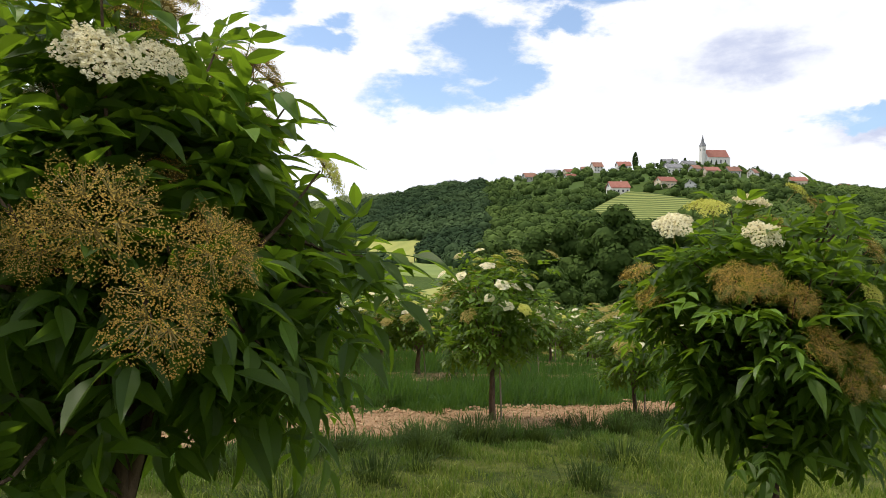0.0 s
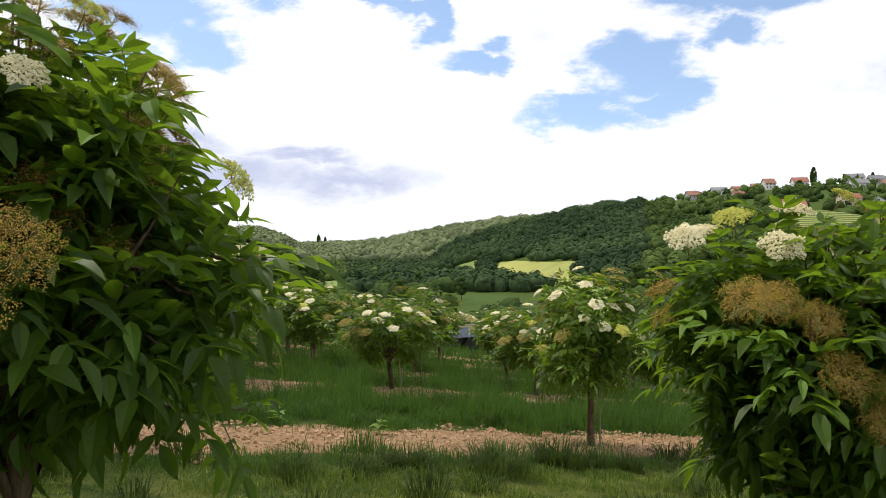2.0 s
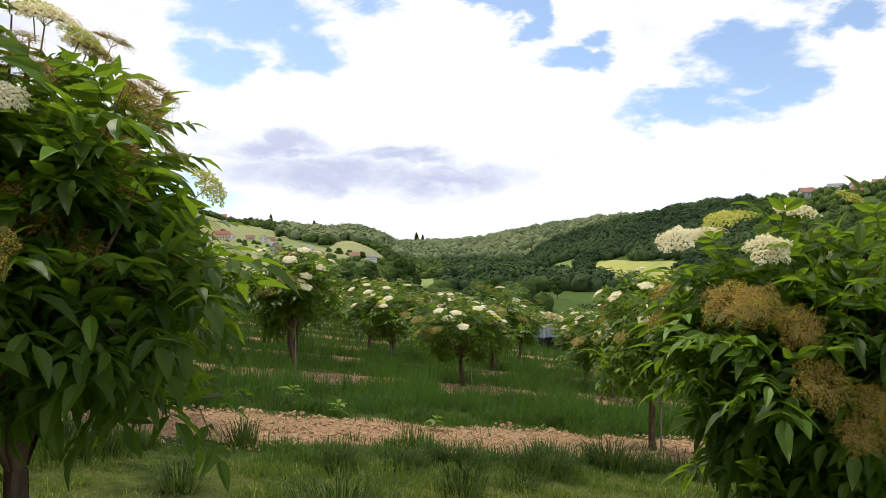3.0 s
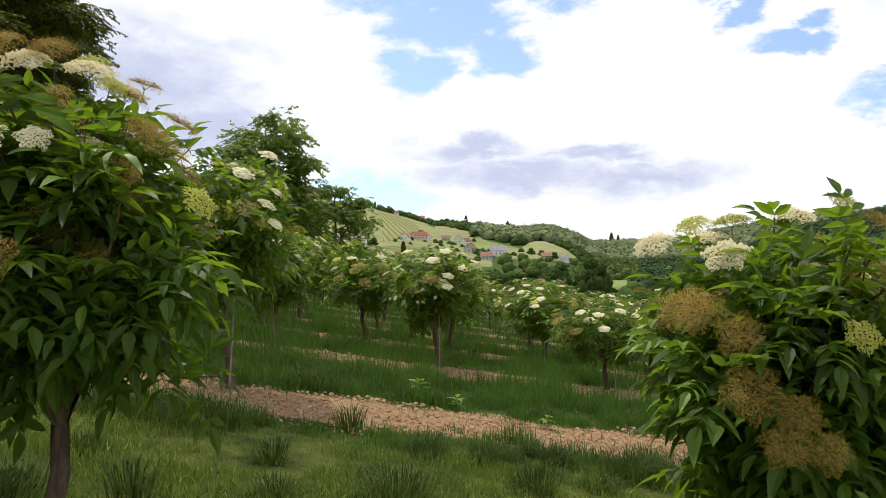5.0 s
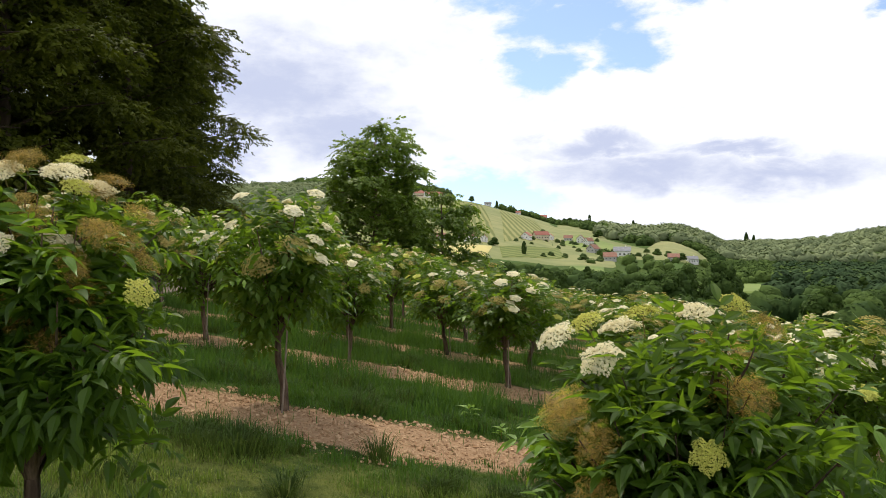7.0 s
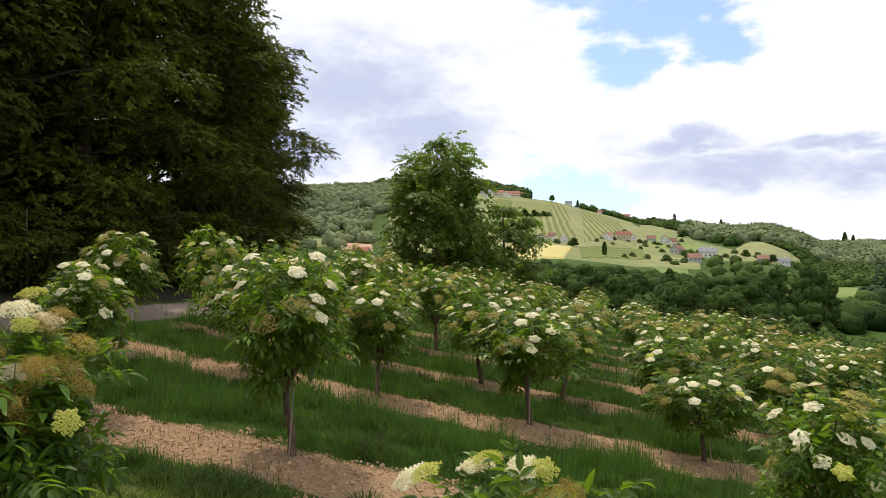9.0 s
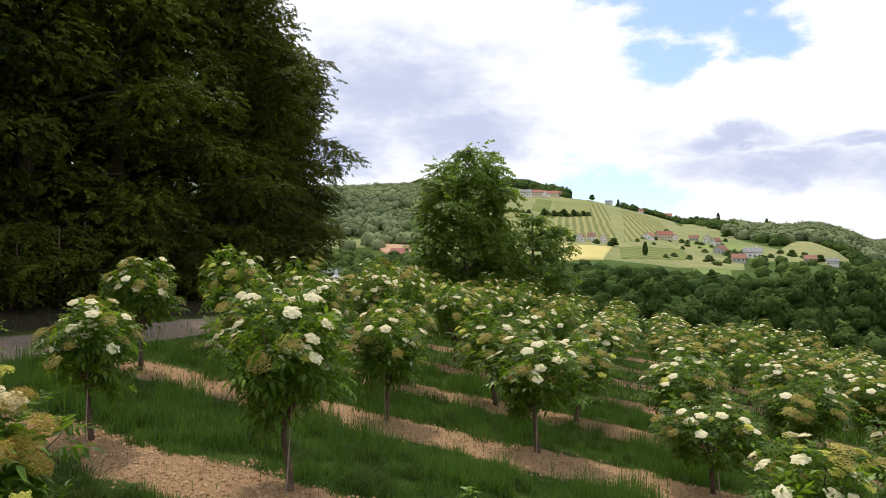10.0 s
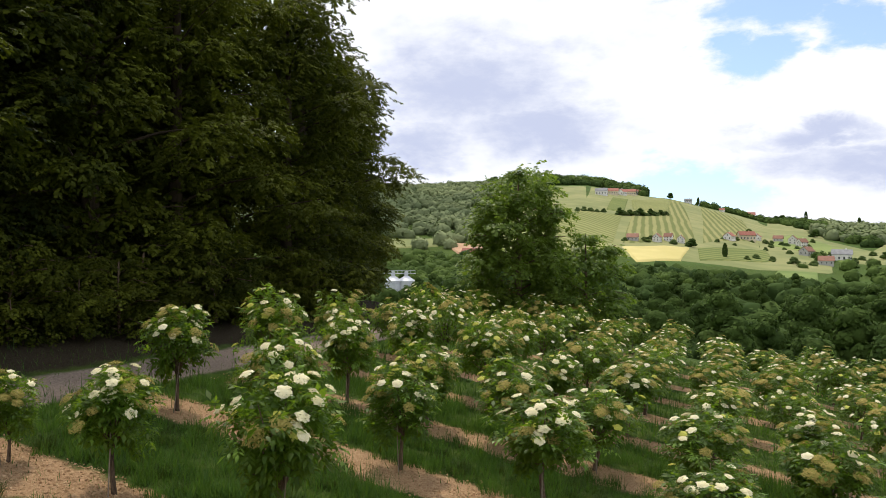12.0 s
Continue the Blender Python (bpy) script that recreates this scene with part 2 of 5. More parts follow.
# Lighter than the valley leaf to offset the shade on small far bushes.
HILL_LEAF = leaf_material("lightened_bush_leaf", (0.05, 0.085, 0.028), (0.14, 0.185, 0.06), (0.12, 0.2, 0.04), 0.12, 0.85, 0.05, 0.05, 0.4, 0.6)


# ---- mesh helpers ----
def mesh_of(name, verts, faces, *materials, slots=None, smooth=False):
    """A mesh from an array of places and an array of triangles or quads."""
    verts, faces = np.asarray(verts, np.float32), np.asarray(faces, np.int32)
    mesh = bpy.data.meshes.new(name)
    mesh.vertices.add(len(verts))
    mesh.vertices.foreach_set("co", verts.ravel())
    sides = faces.shape[1]
    mesh.loops.add(faces.size)
    mesh.loops.foreach_set("vertex_index", faces.ravel())
    mesh.polygons.add(len(faces))
    mesh.polygons.foreach_set("loop_start", np.arange(0, faces.size, sides, dtype=np.int32))
    mesh.polygons.foreach_set("loop_total", np.full(len(faces), sides, np.int32))
    for material in materials:
        mesh.materials.append(material)
    if slots is not None:
        mesh.polygons.foreach_set("material_index", np.asarray(slots, np.int32))
    mesh.polygons.foreach_set("use_smooth", np.full(len(faces), smooth, bool))
    mesh.update(calc_edges=True)
    mesh.validate()
    return mesh


def scatter(verts, faces, frames):
    """Copies of one small mesh at the (N, 4, 4) poses, joined."""
    verts, faces, frames = np.asarray(verts, float), np.asarray(faces), np.asarray(frames, float)
    placed = np.einsum("nij,kj->nki", frames[:, :3, :3], verts) + frames[:, None, :3, 3]
    index = faces[None] + (np.arange(len(frames)) * len(verts))[:, None, None]
    return placed.reshape(-1, 3), index.reshape(-1, faces.shape[1])


def join(*some):
    """Joins (verts, faces) pairs of one kind of face."""
    verts, faces, start = [], [], 0
    for v, f in some:
        verts.append(np.asarray(v, float).reshape(-1, 3))
        faces.append(np.asarray(f) + start)
        start += len(verts[-1])
    return np.concatenate(verts), np.concatenate(faces)


def frames_of(places, ahead, up, size):
    """Poses whose y axis points ahead and whose z axis lies near up; arrays of N rows."""
    y = ahead / np.linalg.norm(ahead, axis=1, keepdims=True)
    x = np.cross(y, up)
    x /= np.maximum(np.linalg.norm(x, axis=1, keepdims=True), 1e-6)
    z = np.cross(x, y)
    size = np.broadcast_to(np.asarray(size, float), (len(places),))[:, None]
    out = np.zeros((len(places), 4, 4))
    out[:, :3, 0], out[:, :3, 1], out[:, :3, 2], out[:, :3, 3], out[:, 3, 3] = x * size, y * size, z * size, places, 1
    return out


def tube(points, radii, sides=7):
    """A tapered tube of triangles along points."""
    points, rings = np.asarray(points, float), []
    for k, p in enumerate(points):
        way = points[min(k + 1, len(points) - 1)] - points[max(k - 1, 0)]
        way /= np.linalg.norm(way) + 1e-9
        a = np.cross(way, (0.31, 0.9, 0.2) if abs(way[2]) > 0.8 else (0, 0, 1.0))
        a /= np.linalg.norm(a)
        b = np.cross(way, a)
        turn = np.linspace(0, 2 * np.pi, sides, endpoint=False)
        rings.append(p + radii[k] * (np.cos(turn)[:, None] * a + np.sin(turn)[:, None] * b))
    verts, faces = np.concatenate([*rings, points[-1:]]), []
    for k in range(len(points) - 1):
        for s in range(sides):
            p, q = k * sides + s, k * sides + (s + 1) % sides
            faces += [(p, q, q + sides), (p, q + sides, p + sides)]
    last = (len(points) - 1) * sides
    faces += [(last + s, last + (s + 1) % sides, len(verts) - 1) for s in range(sides)]
    return verts, np.array(faces)


def part_of(name, mesh, parent, label="", m=None):
    """A mesh object under a thing or a part."""
    ob = new(name, mesh)
    ob.parent = parent
    if m is not None:
        ob.matrix_basis = m
    return tagged(ob, label)


# ---- the lie of the land ----
# Skyline: azimuth to the left of the y axis, elevation in degrees, distance of the ridge.
SKYLINE = np.array([(-60, 1.6, 900), (-32, 1.5, 900), (-28.5, 2.1, 900), (-25.4, 2.9, 900), (-20, 4.0, 900), (-15.7, 4.1, 880), (-11.4, 3.85, 880), (-6, 3.5, 900), (0, 2.2, 1300), (5, 2.1, 1500),
                    (8, 1.9, 1500), (10.4, 1.55, 1500), (13.5, 1.1, 1550), (17.6, 0.3, 1600), (20.2, 0.15, 1700), (23.8, 0.05, 1700), (25.6, 0.75, 1300), (27.4, 1.2, 1300), (29.4, 1.05, 1300), (31.6, 1.25, 1250), (33.9, 1.6, 1250),
                    (36.3, 1.65, 1200), (38.3, 2.25, 1150), (40.3, 2.75, 1150), (42.8, 3.4, 1100), (44.6, 3.6, 1100), (46.7, 4.05, 1100), (49, 4.5, 1100), (52, 4.55, 1100), (57.8, 4.3, 1150), (64.5, 4.0, 1200), (80, 3.7, 1200), (100, 3.0, 900)])
# The nearer wooded spur in front of it: azimuth and elevation of its crest, 680 m away.
SPUR = np.array([(-6, 2.2), (-3, 3.1), (-0.6, 2.95), (2.6, 2.5), (4.1, 2.1), (6.9, 1.55), (9, 0.9), (11.3, 0.3), (13.5, -1.2), (16, -2.6), (20, -4.0)])


def smooth_step(a, b, v):
    t = np.clip((v - a) / (b - a), 0, 1)
    return t * t * (3 - 2 * t)


def ground_z(x, y):
    """Height of the ground."""
    x, y = np.asarray(x, float), np.asarray(y, float)
    r, az = np.hypot(x, y), np.degrees(np.arctan2(-x, y))
    cut = np.minimum(1.0, 170.0 / np.maximum(r, 1e-6))
    plane = 0.68 - 0.0838 * x * cut - 0.1217 * y * cut
    elevation = np.interp(az, SKYLINE[:, 0], SKYLINE[:, 1])
    ridge = np.interp(az, SKYLINE[:, 0], SKYLINE[:, 2])
    top = 2.5 + ridge * np.tan(np.radians(elevation))
    floor = -17.0
    start = 230.0 + 480.0 * smooth_step(-4, 6, az) * (1 - smooth_step(21, 27, az))
    rise = np.clip((r - start) / (ridge - start), 0, 1)
    rise = 0.55 * rise * rise * (3 - 2 * rise) + 0.45 * rise
    brow = np.maximum(0, 0.5 * (x + 12) + 0.6 * (y - 24) - 8) * (r < 300)
    plane = plane - 0.02 * np.minimum(brow, 16) ** 2 * smooth_step(0, 6, brow)
    ahead = plane + (floor - plane) * smooth_step(42, 125, r)
    ahead = ahead + (top - floor) * rise - np.maximum(r - ridge, 0) * 0.12
    crest = 2.5 + 680 * np.tan(np.radians(np.interp(az, SPUR[:, 0], SPUR[:, 1]))) - np.abs(r - 680) * 0.16
    spur = np.where((az > -6) & (az < 20) & (r > 300), crest, -99.0)
    ahead = np.maximum(ahead, spur)
    front = smooth_step(-112, -75, az) * (1 - smooth_step(82, 112, az))
    return plane + (ahead - plane) * front


def build_ground():
    radii = np.concatenate([np.linspace(0, 60, 41)[1:], np.geomspace(62, 4200, 90)])
    turn = np.linspace(0, 2 * np.pi, 361)[:-1]
    x, y = np.outer(radii, np.sin(turn)), np.outer(radii, np.cos(turn))
    verts = np.stack([x, y, ground_z(x, y)], -1).reshape(-1, 3)
    verts = np.concatenate([verts, [(0, 0, float(ground_z(0, 0)))]])
    count, faces = len(turn), []
    ring = np.arange(count)
    nxt = (ring + 1) % count
    quads = np.concatenate([np.stack([ring + k * count, ring + (k + 1) * count, nxt + (k + 1) * count, nxt + k * count], -1) for k in range(len(radii) - 1)])
    tris = np.concatenate([quads[:, [0, 2, 1]], quads[:, [0, 3, 2]], np.stack([ring, nxt, np.full(count, len(verts) - 1)], -1)[:, [0, 2, 1]]])
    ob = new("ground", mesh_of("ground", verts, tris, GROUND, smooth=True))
    return tagged(ob, "sloping grass ground with reddish tilled soil strips", "ground", kind="structure")


build_ground()


def row_place(along, across):
    """A place on the ground from the distances along and across the planted rows."""
    x, y = along * ROW_X - across * ROW_Y, along * ROW_Y + across * ROW_X
    return np.array([x, y, float(ground_z(x, y))])

# ---- elder trees ----
def leaflet(length=0.12, wide=0.05, droop=0.25):
    """One pointed leaflet, creased along its midrib; its stalk at the origin, pointing along y."""
    steps = [(0.0, 0.06), (0.18, 0.72), (0.42, 1.0), (0.72, 0.6), (1.0, 0.0)]
    verts, faces = [], []
    for t, s in steps:
        z = -droop * length * t * t
        h = 0.5 * wide * s
        verts += [(-h, t * length, z + 0.45 * h), (0, t * length, z), (0, t * length, z), (h, t * length, z + 0.45 * h)]
    for k in range(len(steps) - 1):
        a = 4 * k
        faces += [(a, a + 1, a + 5), (a, a + 5, a + 4), (a + 2, a + 3, a + 7), (a + 2, a + 7, a + 6)]
    return np.array(verts), np.array(faces)


def simple_leaflet(length=0.12, wide=0.05, droop=0.25):
    verts = [(0, 0, 0), (-wide / 2, 0.45 * length, -0.05 * length), (wide / 2, 0.45 * length, -0.05 * length), (0, length, -droop * length)]
    return np.array(verts), np.array([(0, 2, 1), (1, 2, 3)])


def compound_leaf(rng, fine=True, pairs=2, length=0.125):
    """A pinnate elder leaf along y, its leaflets hanging a little."""
    pieces, size = [], length * 1.75
    for t in np.linspace(0.4 if pairs == 2 else 0.25, 0.8, pairs):
        for side in (-1, 1):
            turn = side * radians(rng.uniform(48, 70))
            m = Matrix.Translation((0, t * size, -0.15 * size * t * t)) @ Matrix.Rotation(-turn, 4, "Z") @ Matrix.Rotation(radians(rng.uniform(-28, 8)), 4, "X") @ Matrix.Rotation(side * radians(rng.uniform(-5, 25)), 4, "Y")
            pieces.append((m, rng.uniform(0.8, 1.0)))
    m = Matrix.Translation((0, size * 0.95, -0.15 * size)) @ Matrix.Rotation(radians(rng.uniform(-34, 0)), 4, "X")
    pieces.append((m, rng.uniform(0.95, 1.15)))
    made = []
    for m, s in pieces:
        v, f = (leaflet if fine else simple_leaflet)(length * s, length * (0.385 if fine else 0.42) * s, rng.uniform(0.15, 0.45))
        made.append(scatter(v, f, [np.array(m)]))
    if fine:
        bow = [(0, t * size, -0.15 * size * t * t) for t in (0, 0.5, 0.96)]
        made.append(tube(bow, [0.0024, 0.002, 0.001], 3))
    return join(*made)


STAR_V = np.array([(math.cos(k * math.pi / 3) * (1.0 if k % 2 else 0.62), math.sin(k * math.pi / 3) * (1.0 if k % 2 else 0.62), 0.25 if k % 2 else 0.0) for k in range(6)])
STAR_F = np.array([(0, 1, 2), (2, 3, 4), (4, 5, 0), (0, 2, 4)])
CHIP_V = np.array([(-1, 0, 0), (0, -0.8, 0.2), (1, 0, 0), (0, 0.8, 0.2)])
CHIP_F = np.array([(0, 1, 2), (0, 2, 3)])


def umbel_parts(rng, florets, size, cup, tall, floret, wave, star=True, rays=13):
    """Florets and stalks of a flat flower head whose middle is the origin."""
    stalks, heads, normals = [], [], []
    if rays:
        for k in range(5):
            a = 2 * math.pi * k / 5 + rng.uniform(-0.3, 0.3)
            out = np.array([math.cos(a), math.sin(a), 0]) * size * 0.5
            knot = out * 0.6 + (0, 0, -0.55 * tall)
            stalks.append(tube([(0, 0, -tall), knot], [0.002, 0.0014], 3))
            for j in range(rays):
                b = a + rng.uniform(-0.9, 0.9)
                r = size * rng.uniform(0.35, 0.92)
                end = np.array([math.cos(b) * r, math.sin(b) * r, -cup * r * r / size - 0.006])
                stalks.append(tube([knot, end], [0.0012, 0.0007], 3))
        stalks.append(tube([(0, 0, -tall - 0.09), (0, 0, -tall)], [0.003, 0.0024], 4))
    for _ in range(florets):
        a, r = (rng.uniform(0, 2 * math.pi), math.sqrt(rng.random())) if florets > 500 else (2.39996 * _, math.sqrt((_ + 0.5) / florets))
        edge = 1.0 + 0.14 * math.sin(5 * a + wave) + 0.08 * math.sin(11 * a + 2 * wave)
        p = np.array([math.cos(a) * r * edge, math.sin(a) * r * edge, 0]) * size
        lump = 0.11 * size * math.sin(p[0] * 19 / size + wave) * math.sin(p[1] * 17 / size)
        p[2] = -cup * size * r * r + lump + rng.uniform(-0.05 if florets < 500 else -0.09 if star else -0.3, 0.04) * size
        heads.append(p)
        tip_over = 0.5 if star or florets > 500 else 0.22
        normals.append((rng.uniform(-tip_over, tip_over) + p[0] * 0.4 / size, rng.uniform(-tip_over, tip_over) + p[1] * 0.4 / size, 1.0))
    normals = np.array(normals)
    side = np.array([[rng.uniform(-1, 1), rng.uniform(-1, 1), 0.1] for _ in heads])
    fr = frames_of(np.array(heads), np.cross(normals, side), normals, [floret * rng.uniform(0.75, 1.25) for _ in heads])
    return scatter(STAR_V if star else CHIP_V, STAR_F if star else CHIP_F, fr), stalks


def umbel_mesh(name, rng, blossom, *shape, **more):
    bloom, stalks = umbel_parts(rng, *shape, **more)
    if not stalks:
        return mesh_of(name, *bloom, blossom)
    stalk = join(*stalks)
    verts, faces = join(bloom, stalk)
    return mesh_of(name, verts, faces, blossom, STALK, slots=[0] * len(bloom[1]) + [1] * len(stalk[1]))


LEAF_RNG = random.Random(5)
FINE_LEAVES = [compound_leaf(LEAF_RNG, True, 2 + k % 2, 0.135) for k in range(6)]
ROUGH_LEAVES = [compound_leaf(LEAF_RNG, False, 2 + k % 2, 0.165) for k in range(5)]
BLOOM_SORTS = (("white", WHITE_BLOOM), ("lime", LIME_BLOOM), ("spent", SPENT_BLOOM))
NEAR_SHAPE = {"white": (2300, 0.1, 0.35, 0.06, 0.005), "lime": (1500, 0.09, 0.4, 0.06, 0.0045), "spent": (2400, 0.118, 0.35, 0.075, 0.0021)}
NEAR_BLOOMS = {sort: [umbel_mesh("flower_head_" + sort, LEAF_RNG, SPENT_NEAR if sort == "spent" else mat, *NEAR_SHAPE[sort], 1.7 * k, star=sort != "spent", rays=30 if sort == "spent" else 13) for k in range(3)] for sort, mat in BLOOM_SORTS}
FAR_BLOOMS = {sort: [umbel_mesh("small_flower_head_" + sort, LEAF_RNG, mat, 130, 0.125 if sort == "spent" else 0.105, 0.35, 0.05, 0.0155 if sort == "spent" else 0.021, 1.7 * k, star=False, rays=0) for k in range(3)] for sort, mat in BLOOM_SORTS}
BLOOM_LABEL = {"white": "flat creamy white flower head", "lime": "greenish yellow flower head in bud", "spent": "faded ochre brown flower head"}


def elder_skeleton(rng, height, clear, wide, branches, per_branch, lean, taper=0.0):
    """Trunk, limbs and shoots of one tree, its base at the origin: shoots gather round the branch ends."""
    fork = np.array([lean[0] * clear, lean[1] * clear, clear])
    trunk = [np.array([0, 0, -0.15]), np.array([lean[0] * 0.3 * clear + rng.uniform(-0.025, 0.025), lean[1] * 0.3 * clear + rng.uniform(-0.02, 0.02), 0.35 * clear]), fork * (1, 1, 0.72), fork]
    half = 0.5 * (height - clear)
    middle = fork + np.array([0, 0, half])
    limbs, tips = [], []
    for k in range(branches):
        z = 0.97 - 1.75 * (k + 0.5) / branches
        a = k * 2.39996 + rng.uniform(-0.35, 0.35)
        flat = math.sqrt(max(0.0, 1 - z * z))
        reach = rng.uniform(0.62, 1.0)
        way = np.array([math.cos(a) * flat, math.sin(a) * flat, z])
        end = middle + way * np.array([wide * (1 - taper * z), wide * (1 - taper * z), half * 0.86]) * reach
        mid = fork * 0.45 + end * 0.55 + np.array([0, 0, 0.04])
        limbs.append([fork - (0, 0, 0.03), fork * 0.7 + end * 0.3 + (0, 0, 0.12), mid, end])
        sort = rng.random()
        for _ in range(per_branch):
            off = np.array([rng.gauss(0, 0.19), rng.gauss(0, 0.19), rng.gauss(0, 0.13)])
            out = way + off * 2.0
            tips.append((end + off + np.array([0, 0, -0.05 if z < -0.3 else 0.03]), out / np.linalg.norm(out), mid, sort))
    return trunk, limbs, tips, middle


def elder_leaves(rng, tips, per_shoot, inner):
    """Places of the compound leaves on the shoots; the last entry tells the young leaves at a shoot's end."""
    rows = []
    for tip, way, mid, _ in tips:
        grow = way * 0.7 + np.array([0, 0, 0.55])
        grow /= np.linalg.norm(grow)
        side = np.cross(grow, (rng.uniform(-1, 1), rng.uniform(-1, 1), 0.3))
        side /= np.linalg.norm(side)
        other = np.cross(grow, side)
        sprouting = rng.random() < 0.24
        for k in range(per_shoot):
            down = (k // 2) * 0.085 + rng.uniform(0, 0.03)
            spin = (k % 2) * math.pi + (k // 2) * math.pi / 2 + rng.uniform(-0.4, 0.4)
            out = math.cos(spin) * side + math.sin(spin) * other
            ahead = out * 0.8 + way * 0.5 + np.array([0, 0, rng.uniform(0.1, 0.7) if k < 2 else rng.uniform(-0.3, 0.45)])
            rows.append((tip - grow * down, ahead, rng.uniform(0.75, 1.15) * (0.68 if k < 2 else 1.0), sprouting and k < 4))
        for k in range(inner):
            base = mid + (tip - mid) * rng.uniform(0.1, 0.85)
            ahead = np.array([rng.uniform(-1, 1), rng.uniform(-1, 1), rng.uniform(-0.7, 0.3)]) + way * 0.4
            rows.append((base, ahead, rng.uniform(0.85, 1.2), False))
    return rows


def leaf_frames(rows, rng):
    base, ahead = np.array([r[0] for r in rows]), np.array([r[1] for r in rows])
    up = np.array([(rng.uniform(-0.35, 0.35), rng.uniform(-0.35, 0.35), 1.0) for _ in rows])
    return frames_of(base, ahead, up, [r[2] for r in rows])


def bloom_pose(rng, place, way, size, near=False):
    # Beside the path the heads lean towards the open side.
    normal = Vector((way[0] * (0.75 + 0.25 * near) + 0.4 * near + rng.uniform(-0.15, 0.15), way[1] * (0.75 + 0.25 * near) - 0.3 * near + rng.uniform(-0.15, 0.15), 0.8 + max(0.0, way[2]) * 0.3)).normalized()
    turn = normal.to_track_quat("Z", "Y").to_matrix().to_4x4() @ Matrix.Rotation(rng.uniform(0, 6.28), 4, "Z")
    return Matrix.Translation(Vector(place) + normal * (0.0 if near else 0.03)) @ turn @ Matrix.Diagonal((size, size, size, 1))


def hides(row, head, middle, radius):
    """Whether a leaf would stand in front of a flower head, which lifts itself clear of the leaves."""
    way = (head - middle) * (1.15, 1.15, 0.3) + (0, 0, 0.5)
    way /= np.linalg.norm(way)
    off = row[0] + row[1] / np.linalg.norm(row[1]) * 0.13 * row[2] - head
    ahead = off @ way
    return ahead > -0.04 and np.linalg.norm(off - ahead * way) < radius + 0.07


def elder_tree(name, seed, height, clear, wide, branches, per_branch, level, blooms, mixture, lean=(0.0, 0.0), thick=0.045, single=0, own=(), taper=0.0):
    """An elder grown as a small standard tree. level: 2 near, 1 middle, 0 far. mixture: shares of white and lime heads. single: leaves built as pieces of their own. own: flower heads at given places."""
    rng = random.Random(seed)
    trunk, limbs, tips, middle = elder_skeleton(rng, height, clear, wide, branches, per_branch, lean, taper)
    for _, *place, _ in own:
        away = (np.array(place) - middle) / np.linalg.norm(np.array(place) - middle)
        tips.append((np.array(place) - away * 0.19 - (0, 0, 0.1), away, middle + (np.array(place) - middle) * 0.45, 0.5))
    root = new(name)
    part_of("trunk", mesh_of("trunk", *tube(trunk, [thick * 1.3, thick, thick * 0.9, thick * 0.8], 9), BARK, smooth=True), root, "brown fissured trunk")
    if level == 2:
        for limb in limbs:
            part_of("limb", mesh_of("limb", *tube(limb, [thick * 0.5, thick * 0.34, thick * 0.26, 0.007], 6), BARK, smooth=True), root)
        twigs = join(*[tube([m + (t - m) * 0.2, m + (t - m) * 0.7 - (0, 0, 0.02), t], [0.008, 0.006, 0.003], 4) for t, _, m, _ in tips])
        tagged(part_of("twig_tangle", mesh_of("twig_tangle", *twigs, BARK), root), kind="stuff")
    else:
        wood = join(*[tube(limb, [thick * 0.5, thick * 0.34, thick * 0.26, 0.008], 5 if level else 3) for limb in limbs])
        tagged(part_of("branchwork", mesh_of("branchwork", *wood, BARK), root), kind="stuff")
    rows = elder_leaves(rng, tips, (4, 5, 6)[level], (2, 2, 3)[level])
    rows = [row for row in rows if not any(hides(row, np.array(place), middle, radius * (0.6 if sort == "spent" else 1.0)) for sort, *place, radius in own if sort != "bare")]
    rng.shuffle(rows)
    leaves = FINE_LEAVES if level == 2 else ROUGH_LEAVES
    if single:
        shapes = [mesh_of("leaf", *shape, ELDER_LEAF, smooth=True) for shape in leaves]
        fresh = [mesh_of("fresh_leaf", *shape, ELDER_FRESH, smooth=True) for shape in leaves]
        for k, m in enumerate(leaf_frames(rows[:single], rng)):
            part_of("leaf", (fresh if rows[k][3] else shapes)[k % len(shapes)], root, m=Matrix(m))
        rows = rows[single:]
    lots = [rows[k :: len(leaves)] for k in range(len(leaves))]
    verts, faces = join(*[scatter(*leaves[k], leaf_frames(lot, rng)) for k, lot in enumerate(lots)])
    young = np.concatenate([np.repeat([row[3] for row in lot], len(leaves[k][1])) for k, lot in enumerate(lots)])
    tagged(part_of("foliage", mesh_of("foliage", verts, faces, ELDER_LEAF, ELDER_FRESH, slots=young, smooth=True), root), kind="stuff")
    heads = []
    for sort, *place, radius in own:
        if sort == "bare":
            continue
        away = np.array(place) - middle
        heads.append((sort, np.array(place), away / np.linalg.norm(away), radius / NEAR_SHAPE[sort][1]))
    usable = [t for t in tips[: branches * per_branch] if t[1][2] > -0.15 and (level < 2 or math.hypot(t[0][0] - middle[0], t[0][1] - middle[1]) < 0.7 * wide)]
    rng.shuffle(usable)
    for tip, way, _, sort in usable[:blooms]:
        dice = 0.72 * sort + 0.28 * rng.random()
        kind = "spent" if dice > mixture[0] + mixture[1] else "white" if rng.random() < mixture[0] / (mixture[0] + mixture[1]) else "lime"
        heads.append((kind, tip + way * 0.1 + (0, 0, 0.06 if level < 2 else 0.05), way, rng.uniform(0.85, 1.15) * (1.25 if kind == "spent" and level < 2 else 1.0)))
